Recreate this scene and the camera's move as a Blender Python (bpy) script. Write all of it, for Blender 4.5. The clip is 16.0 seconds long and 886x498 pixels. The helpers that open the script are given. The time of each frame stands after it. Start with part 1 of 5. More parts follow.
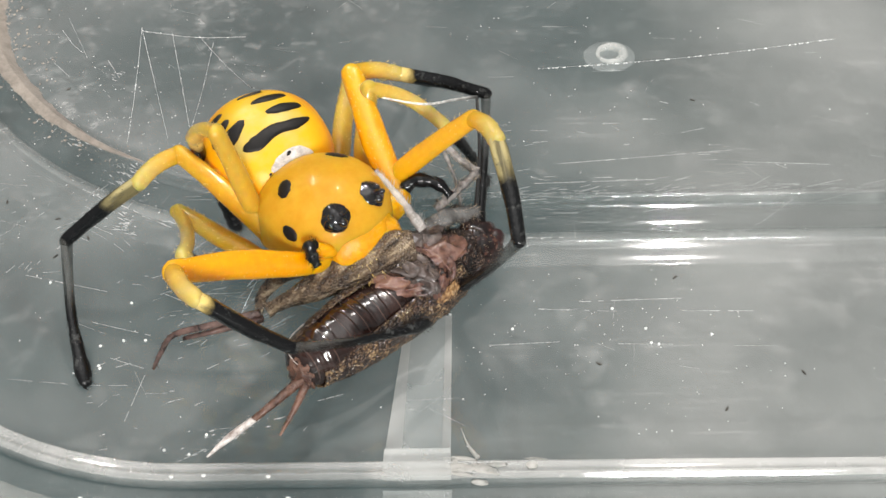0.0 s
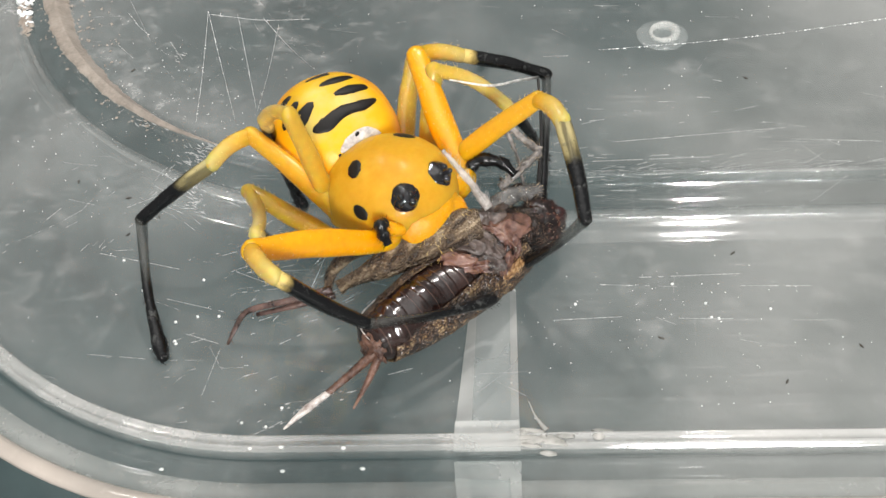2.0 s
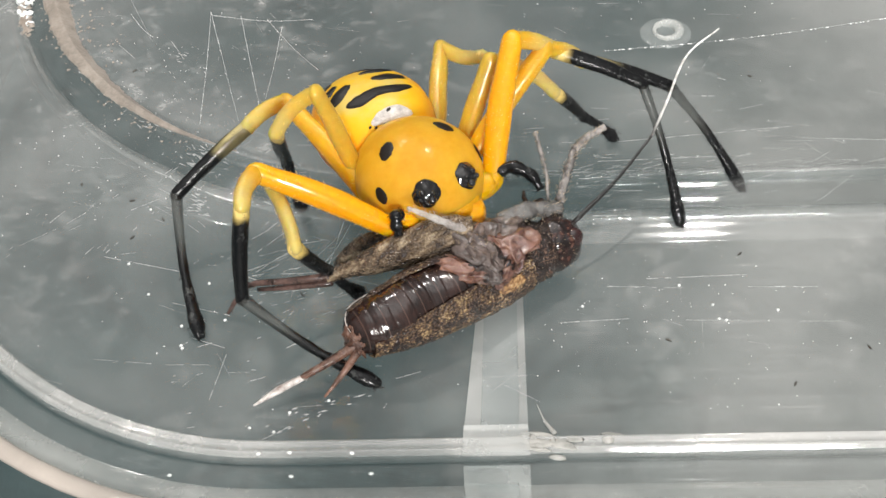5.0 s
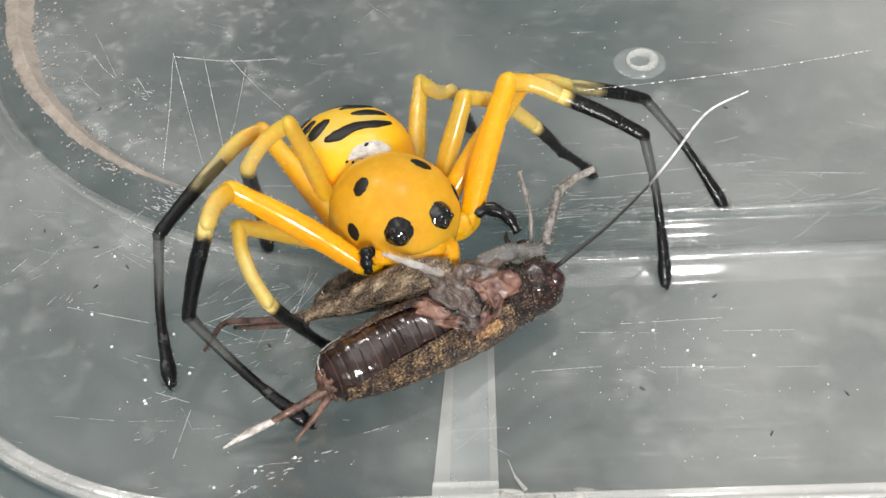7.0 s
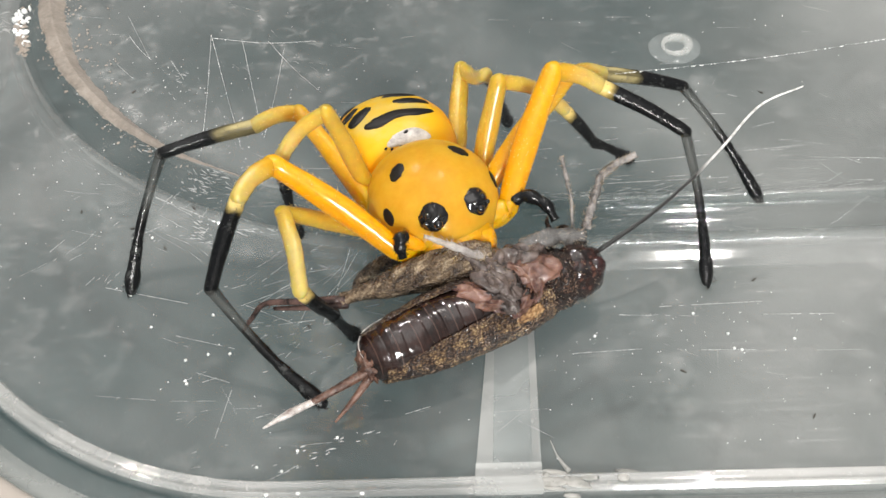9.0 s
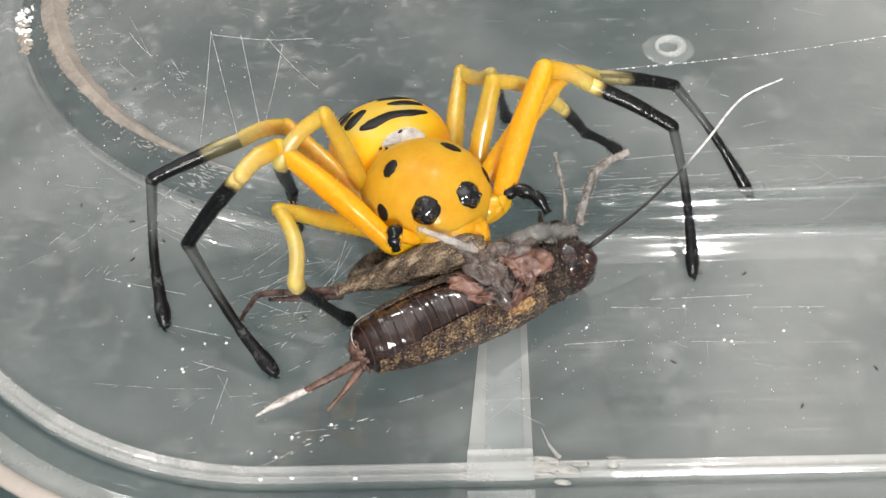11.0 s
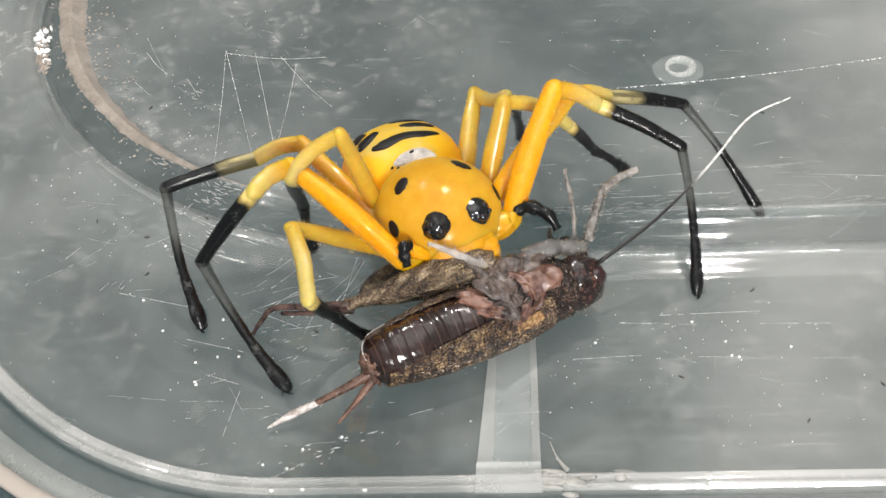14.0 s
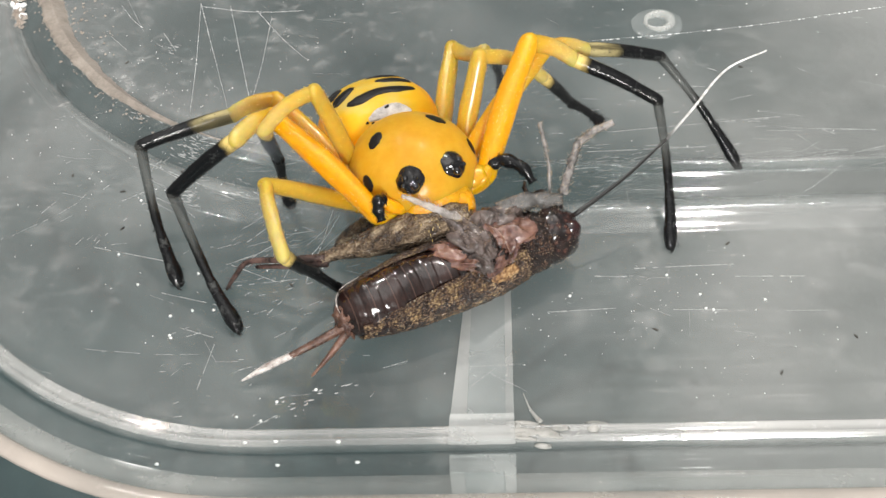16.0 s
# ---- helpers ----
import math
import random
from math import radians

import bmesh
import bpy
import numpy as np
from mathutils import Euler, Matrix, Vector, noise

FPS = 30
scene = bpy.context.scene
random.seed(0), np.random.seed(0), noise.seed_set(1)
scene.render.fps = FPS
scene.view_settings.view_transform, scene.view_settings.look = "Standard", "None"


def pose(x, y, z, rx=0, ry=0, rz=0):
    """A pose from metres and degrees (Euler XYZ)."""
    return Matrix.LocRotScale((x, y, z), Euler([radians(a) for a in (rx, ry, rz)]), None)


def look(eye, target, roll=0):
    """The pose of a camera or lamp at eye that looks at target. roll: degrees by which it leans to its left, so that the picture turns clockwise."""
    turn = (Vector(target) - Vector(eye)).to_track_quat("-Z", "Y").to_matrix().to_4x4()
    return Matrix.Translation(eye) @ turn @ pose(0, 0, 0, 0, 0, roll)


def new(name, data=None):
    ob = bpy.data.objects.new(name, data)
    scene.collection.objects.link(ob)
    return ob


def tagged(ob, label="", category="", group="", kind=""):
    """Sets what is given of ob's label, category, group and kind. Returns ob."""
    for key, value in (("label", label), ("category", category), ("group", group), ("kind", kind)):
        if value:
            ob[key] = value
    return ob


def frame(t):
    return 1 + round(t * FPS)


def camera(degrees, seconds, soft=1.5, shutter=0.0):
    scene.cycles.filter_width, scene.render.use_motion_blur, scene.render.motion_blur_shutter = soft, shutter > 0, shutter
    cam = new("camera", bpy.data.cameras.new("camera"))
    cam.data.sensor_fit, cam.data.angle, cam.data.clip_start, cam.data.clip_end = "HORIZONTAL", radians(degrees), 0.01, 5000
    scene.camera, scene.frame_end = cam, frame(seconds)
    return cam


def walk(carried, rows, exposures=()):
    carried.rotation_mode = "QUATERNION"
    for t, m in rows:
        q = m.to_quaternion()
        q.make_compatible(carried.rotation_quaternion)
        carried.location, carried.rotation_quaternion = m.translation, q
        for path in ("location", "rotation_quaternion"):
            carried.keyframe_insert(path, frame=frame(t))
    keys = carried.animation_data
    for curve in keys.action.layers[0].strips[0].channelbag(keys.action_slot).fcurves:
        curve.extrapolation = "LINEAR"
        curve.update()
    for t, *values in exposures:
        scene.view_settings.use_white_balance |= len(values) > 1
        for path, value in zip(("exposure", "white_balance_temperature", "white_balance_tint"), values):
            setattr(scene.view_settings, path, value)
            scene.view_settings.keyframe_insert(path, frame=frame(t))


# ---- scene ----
MM = 0.001

# ---- camera and its way: a hand-held close-up, about nine centimetres off ----
cam = camera(34, 16.0, soft=1.5)
walk(cam, [
    (0.0, pose(0.00782, -0.06348, 0.05515, 48.904, 1.916, 0.868)),
    (0.5, pose(0.00866, -0.06482, 0.05508, 48.934, 2.091, 0.910)),
    (1.0, pose(0.00822, -0.06726, 0.05601, 48.866, 2.460, 1.627)),
    (1.5, pose(0.00756, -0.06636, 0.05541, 48.450, 2.454, 1.904)),
    (2.0, pose(0.00556, -0.06486, 0.05697, 47.745, 2.681, 1.380)),
    (2.5, pose(0.00686, -0.06309, 0.05680, 47.430, 2.777, 0.845)),
    (3.0, pose(0.00491, -0.06462, 0.05712, 47.654, 2.658, 0.765)),
    (3.2, pose(0.00420, -0.06461, 0.05699, 47.704, 2.619, 0.934)),
    (5.5, pose(0.00491, -0.06404, 0.05756, 47.145, 2.698, 0.974)),
    (6.0, pose(0.00521, -0.06403, 0.05746, 47.287, 2.629, 0.688)),
    (6.5, pose(0.00699, -0.06271, 0.05804, 47.367, 3.064, 0.643)),
    (7.0, pose(0.00632, -0.06065, 0.05856, 46.769, 3.203, 0.252)),
    (7.5, pose(0.00572, -0.05969, 0.05864, 46.000, 3.263, -0.000)),
    (8.0, pose(0.00511, -0.05975, 0.05783, 45.607, 3.132, 0.140)),
    (8.5, pose(0.00473, -0.06111, 0.05825, 46.013, 3.061, 0.302)),
    (8.7, pose(0.00422, -0.06107, 0.05822, 46.353, 3.087, 0.404)),
    (10.8, pose(0.00439, -0.06279, 0.05815, 46.945, 2.965, 0.895)),
    (11.0, pose(0.00462, -0.06303, 0.05778, 47.378, 2.862, 0.795)),
    (11.5, pose(0.00567, -0.06350, 0.05765, 48.015, 2.737, 0.748)),
    (12.0, pose(0.00628, -0.06357, 0.05804, 48.845, 2.651, 0.599)),
    (12.5, pose(0.00648, -0.06428, 0.05850, 49.096, 2.899, 0.799)),
    (13.0, pose(0.00593, -0.06459, 0.05817, 48.736, 3.035, 1.173)),
    (13.5, pose(0.00591, -0.06501, 0.05827, 48.895, 3.030, 1.266)),
    (14.0, pose(0.00497, -0.06415, 0.05785, 48.511, 3.125, 1.422)),
    (14.5, pose(0.00393, -0.06322, 0.05678, 47.469, 2.727, 0.949)),
    (15.0, pose(0.00411, -0.06387, 0.05717, 47.121, 2.664, 0.777)),
    (15.5, pose(0.00461, -0.06453, 0.05747, 47.244, 2.830, 0.884)),
    (16.0, pose(0.00594, -0.06445, 0.05732, 47.051, 2.961, 1.171)),
])

# ---- light: soft room light and one lamp overhead ----
world = bpy.data.worlds.new("room_light")
scene.world = world
world.use_nodes = True
wt = world.node_tree
up = wt.nodes.new("ShaderNodeSeparateXYZ")
wt.links.new(wt.nodes.new("ShaderNodeTexCoord").outputs["Generated"], up.inputs[0])
shade = wt.nodes.new("ShaderNodeValToRGB")          # dim walls, bright ceiling
wt.links.new(up.outputs["Z"], shade.inputs[0])
while len(shade.color_ramp.elements) < 5:
    shade.color_ramp.elements.new(0.5)
for e, (at, v) in zip(shade.color_ramp.elements, ((0.0, 0.16), (0.6, 0.26), (0.84, 0.50), (0.94, 1.15), (1.0, 1.4))):
    e.position, e.color = at, (v, v * 0.985, v * 0.965, 1)
near = wt.nodes.new("ShaderNodeMath")                # brighter on the window side, behind the viewer
near.operation = "MULTIPLY_ADD"
near.inputs[1].default_value, near.inputs[2].default_value = -0.5, 1.0
wt.links.new(up.outputs["Y"], near.inputs[0])
room = wt.nodes.new("ShaderNodeVectorMath")
room.operation = "SCALE"
wt.links.new(shade.outputs[0], room.inputs[0])
wt.links.new(near.outputs[0], room.inputs[3])
wt.links.new(room.outputs[0], wt.nodes["Background"].inputs[0])
wt.nodes["Background"].inputs[1].default_value = 1.25
for spot, watts in (((0.071, 0.155, 0.42), 0.70), ((-0.16, 0.28, 0.42), 0.70)):     # two small ceiling lamps behind the spider
    lamp_data = bpy.data.lights.new("lamp", "AREA")
    lamp_data.shape, lamp_data.size, lamp_data.energy = "DISK", 0.014, watts
    lamp_data.color = (1.0, 0.95, 0.90)
    lamp = new("lamp", lamp_data)
    lamp.matrix_world = look(spot, (0, 0, 0))
window_data = bpy.data.lights.new("window_light", "AREA")      # the room's window, behind the viewer
window_data.shape, window_data.size, window_data.size_y, window_data.energy = "RECTANGLE", 0.12, 0.16, 4.6
window_data.color = (1.0, 0.98, 0.95)
window_light = new("window_light", window_data)
window_light.matrix_world = look((0.10, -0.62, 0.24), (0, 0, 0))
scene.view_settings.exposure = 0.20


# ---- materials ----
class Nodes:
    """A node material with short ways to make and join nodes."""

    def __init__(self, name):
        self.mat = bpy.data.materials.new(name)
        self.mat.use_nodes = True
        self.tree = self.mat.node_tree
        self.tree.nodes.clear()
        self.out = self.tree.nodes.new("ShaderNodeOutputMaterial")

    def node(self, kind, props=None, **inputs):
        n = self.tree.nodes.new("ShaderNode" + kind)
        for key, value in (props or {}).items():
            setattr(n, key, value)
        for key, value in inputs.items():
            self.put(n.inputs[key.replace("_", " ")], value)
        return n

    def put(self, socket, value):
        if isinstance(value, bpy.types.NodeSocket):
            self.tree.links.new(value, socket)
        else:
            socket.default_value = value

    def coords(self):
        return self.node("TexCoord").outputs["Object"]

    def noise(self, scale, detail=4, rough=0.6):
        n = self.node("TexNoise", Scale=scale, Detail=detail, Roughness=rough)
        self.put(n.inputs["Vector"], self.coords())
        return n.outputs["Fac"]

    def ramp(self, fac, stops):
        n = self.node("ValToRGB")
        self.put(n.inputs["Fac"], fac)
        el = n.color_ramp.elements
        while len(el) < len(stops):
            el.new(0.5)
        for e, (at, col) in zip(el, stops):
            e.position, e.color = at, (*col, 1) if len(col) == 3 else col
        return n.outputs["Color"]

    def mix(self, fac, a, b):
        n = self.node("Mix", {"data_type": "RGBA"})
        self.put(n.inputs[0], fac)
        self.put(n.inputs[6], a if isinstance(a, bpy.types.NodeSocket) else (*a, 1))
        self.put(n.inputs[7], b if isinstance(b, bpy.types.NodeSocket) else (*b, 1))
        return n.outputs[2]

    def math(self, op, a, b=0.0, clamp=False):
        n = self.node("Math", {"operation": op, "use_clamp": clamp})
        self.put(n.inputs[0], a)
        self.put(n.inputs[1], b)
        return n.outputs[0]

    def axis(self, which):
        n = self.node("SeparateXYZ")
        self.put(n.inputs[0], self.coords())
        return n.outputs[which]

    def span(self, value, lo, hi, smooth=True):
        n = self.node("MapRange", {"interpolation_type": "SMOOTHSTEP" if smooth else "LINEAR"})
        for i, v in enumerate((value, lo, hi, 0.0, 1.0)):
            self.put(n.inputs[i], v)
        return n.outputs[0]

    def bump(self, height, strength, distance):
        return self.node("Bump", Strength=strength, Distance=distance, Height=height).outputs[0]

    def surface(self, color, rough=0.4, normal=None, ssr=0.0, coat=0.0, spec=0.5, reach=1.0, clear=0.0, tint=(0.93, 0.94, 0.94)):
        n = self.node("BsdfPrincipled")
        self.put(n.inputs["Base Color"], color if isinstance(color, bpy.types.NodeSocket) else (*color, 1))
        self.put(n.inputs["Roughness"], rough)
        self.put(n.inputs["Specular IOR Level"], spec)
        if ssr:
            n.inputs["Subsurface Weight"].default_value = ssr
            n.inputs["Subsurface Radius"].default_value = (0.0012, 0.0007, 0.0002)
            n.inputs["Subsurface Scale"].default_value = reach
        if coat:
            n.inputs["Coat Weight"].default_value = coat
            n.inputs["Coat Roughness"].default_value = 0.07
        if normal is not None:
            self.put(n.inputs["Normal"], normal)
            self.put(n.inputs["Coat Normal"], normal)
        if clear != 0.0:                                     # a little light passes straight through
            m = self.node("MixShader", Fac=clear)
            self.put(m.inputs[1], n.outputs[0])
            self.put(m.inputs[2], self.node("BsdfTransparent", Color=(*tint, 1)).outputs[0])
            return m.outputs[0]
        return n.outputs[0]

    def done(self, shader):
        self.put(self.out.inputs[0], shader)
        return self.mat


def plain(name, a, b, scale, rough=0.4, bump=0.3, ssr=0.0, coat=0.0, deep=0.00008, spec=0.5, clear=0.0):
    """Two colours through noise at two scales, with fine relief."""
    n = Nodes(name)
    f = n.math("ADD", n.math("MULTIPLY", n.noise(scale), 0.65), n.math("MULTIPLY", n.noise(scale * 5.3, 6), 0.35))
    col = n.ramp(f, [(0.38, a), (0.62, b)])
    nor = n.bump(n.noise(scale * 5, 6, 0.7), bump, deep)
    r = n.math("ADD", n.math("MULTIPLY", n.noise(scale * 2.2), 0.25), rough - 0.12)
    return n.done(n.surface(col, r, nor, ssr, coat, spec, clear=clear))


def grainy(name, dark, mid, light, share, cell=8200, relief=0.00011, rough=0.22):
    """Finely pitted brown shell: small raised grains, paler on top, with a wet-looking gloss."""
    n = Nodes(name)
    v = n.node("TexVoronoi", Scale=cell)
    n.put(v.inputs["Vector"], n.coords())
    grain = n.math("SUBTRACT", 1.0, v.outputs["Distance"])
    f = n.math("ADD", n.math("MULTIPLY", grain, 0.26), n.math("MULTIPLY", n.noise(1100, 7, 0.75), 0.74))
    col = n.ramp(f, [(share - 0.14, dark), (share - 0.03, mid), (share + 0.12, light)])
    nor = n.bump(n.math("ADD", grain, n.math("MULTIPLY", n.noise(1300, 5), 1.2)), 1.0, relief)
    return n.done(n.surface(col, rough, nor, coat=0.35, spec=0.5))


def clear_plastic(name, haze, dust, tint=(0.93, 0.95, 0.95), white=(0.60, 0.60, 0.585), rough=0.05, gloss_by=1.0, smudge=0.0):
    """Clear moulded plastic: mostly see-through, hazed by scuffs and dust, glossy on top."""
    n = Nodes(name)
    big = n.noise(70, 3, 0.5)
    smear = n.node("TexNoise", Scale=420.0, Detail=7.0, Roughness=0.62, Distortion=0.15)
    n.put(smear.inputs["Vector"], n.coords())
    patchy = n.span(n.noise(110, 2), 0.42, 0.62)
    blot = n.math("MULTIPLY", n.ramp(smear.outputs["Fac"], [(0.52, (0, 0, 0)), (0.72, (1, 1, 1))]), n.math("ADD", n.math("MULTIPLY", patchy, 0.85), 0.15))
    fine = n.ramp(n.noise(1900, 3, 0.7), [(0.60, (0, 0, 0)), (0.80, (1, 1, 1))])
    fac = n.math("ADD", haze * 0.65, n.math("MULTIPLY", n.span(big, 0.35, 0.7), haze * 1.15))
    fac = n.math("ADD", fac, n.math("MULTIPLY", n.span(n.axis("X"), -0.004, -0.024), haze * 0.45))    # rubbed duller at one end
    fac = n.math("ADD", fac, n.math("MULTIPLY", blot, dust * 0.5))
    lie = n.node("Mapping")
    n.put(lie.inputs[0], n.coords())
    lie.inputs[2].default_value = (0, 0, -0.6)
    lie.inputs[3].default_value = (700, 2600, 300)
    wipe = n.node("TexNoise", Scale=1.0, Detail=5.0, Roughness=0.65)
    n.put(wipe.inputs["Vector"], lie.outputs[0])
    side = n.math("MULTIPLY", n.span(n.axis("X"), 0.004, -0.018), n.span(n.noise(95, 2), 0.45, 0.62))
    scuff = n.math("MULTIPLY", n.ramp(wipe.outputs["Fac"], [(0.50, (0, 0, 0)), (0.72, (1, 1, 1))]), side)
    fac = n.math("ADD", fac, n.math("MULTIPLY", scuff, dust * 0.28))
    fac = n.math("ADD", fac, n.math("MULTIPLY", fine, dust * 0.5), True)
    if smudge:                                               # dried splashes and rubbed spots, thickest towards the far corner
        spl = n.node("TexNoise", Scale=820.0, Detail=6.0, Roughness=0.62, Distortion=0.6)
        n.put(spl.inputs["Vector"], n.coords())
        zone = n.math("MULTIPLY", n.span(n.axis("Y"), 0.002, 0.016), n.span(n.axis("X"), 0.012, -0.004))
        zone = n.math("ADD", n.math("MULTIPLY", zone, n.span(n.noise(130, 3), 0.36, 0.60)), n.math("MULTIPLY", n.span(n.noise(75, 3), 0.52, 0.68), 0.22), True)
        fac = n.math("ADD", fac, n.math("MULTIPLY", n.math("MULTIPLY", n.span(spl.outputs["Fac"], 0.50, 0.76), zone), smudge), True)
        wisp = n.node("Mapping")                             # long faint wiping lines
        n.put(wisp.inputs[0], n.coords())
        wisp.inputs[2].default_value = (0, 0, -0.10)
        wisp.inputs[3].default_value = (90, 3400, 300)
        line = n.node("TexNoise", Scale=1.0, Detail=4.0, Roughness=0.6)
        n.put(line.inputs["Vector"], wisp.outputs[0])
        right = n.math("MULTIPLY", n.span(n.axis("X"), 0.004, 0.012), n.span(n.noise(140, 2), 0.40, 0.62))
        fac = n.math("ADD", fac, n.math("MULTIPLY", n.math("MULTIPLY", n.span(line.outputs["Fac"], 0.54, 0.74), right), smudge * 0.6), True)
    body = n.node("MixShader")
    n.put(body.inputs[0], fac)
    n.put(body.inputs[1], n.node("BsdfTransparent", Color=(*tint, 1)).outputs[0])
    nor = n.bump(n.noise(300, 3), 0.05, 0.0002)
    n.put(body.inputs[2], n.surface(white, 0.6, nor, spec=0.2))
    gloss = n.node("BsdfGlossy", Color=(1, 1, 1, 1))
    n.put(gloss.inputs["Roughness"], n.math("ADD", rough, n.math("MULTIPLY", n.noise(260), 0.05)))
    n.put(gloss.inputs["Normal"], nor)
    top = n.node("MixShader")
    facing = n.node("LayerWeight", Blend=0.5).outputs["Facing"]
    n.put(top.inputs[0], n.math("MULTIPLY", gloss_by, n.math("ADD", 0.035, n.math("MULTIPLY", n.math("POWER", facing, 5.0), 0.9))))
    n.put(top.inputs[1], body.outputs[0])
    n.put(top.inputs[2], gloss.outputs[0])
    return n.done(top.outputs[0])


def leg_mat(name, near, far, start, end, rough=0.33, streak=0.0, soft=0.9, clear=0.0, glass=0.0):
    """A leg piece whose colour changes along its length (millimetres from its upper joint)."""
    n = Nodes(name)
    z = n.axis("Z")
    f = n.span(n.math("ADD", z, n.math("MULTIPLY", n.math("SUBTRACT", n.noise(700), 0.5), 0.0018)), start * MM, end * MM)
    base = near
    if streak:
        v = n.node("TexNoise", Scale=1.0, Detail=3.0)
        m = n.node("Mapping")
        n.put(m.inputs[0], n.coords())
        m.inputs[3].default_value = (1900, 1900, 130)
        n.put(v.inputs["Vector"], m.outputs[0])
        base = n.mix(n.span(v.outputs["Fac"], 0.42, 0.60), near, tuple(c * (1 - streak) for c in near))
    speck = n.ramp(n.noise(2600, 3), [(0.35, (0.93, 0.93, 0.93)), (0.7, (1.05, 1.05, 1.05))])
    m2 = n.node("Mix", {"data_type": "RGBA", "blend_type": "MULTIPLY"})
    m2.inputs[0].default_value = 1.0
    n.put(m2.inputs[6], n.mix(f, base, far))
    n.put(m2.inputs[7], speck)
    col = m2.outputs[2]
    if not soft:                                             # dusty, bristly dark skin
        col = n.mix(n.math("MULTIPLY", n.span(n.noise(1500, 6, 0.7), 0.54, 0.72), 0.75), col, (0.085, 0.088, 0.084))
    nor = n.bump(n.math("ADD", n.noise(3200, 4), n.noise(900, 2)), 0.28 if soft else 0.7, 0.00004 if soft else 0.00007)
    if glass:                                                # see-through skin that darkens along the leg
        clear = n.math("MULTIPLY", n.math("SUBTRACT", 1.0, f), glass)
    return n.done(n.surface(col, rough, nor, soft, 0.8 if soft else 0.15, 0.25 if soft else 0.28, 1.6, clear, (0.90, 0.92, 0.92) if glass else (0.95, 0.88, 0.7)))


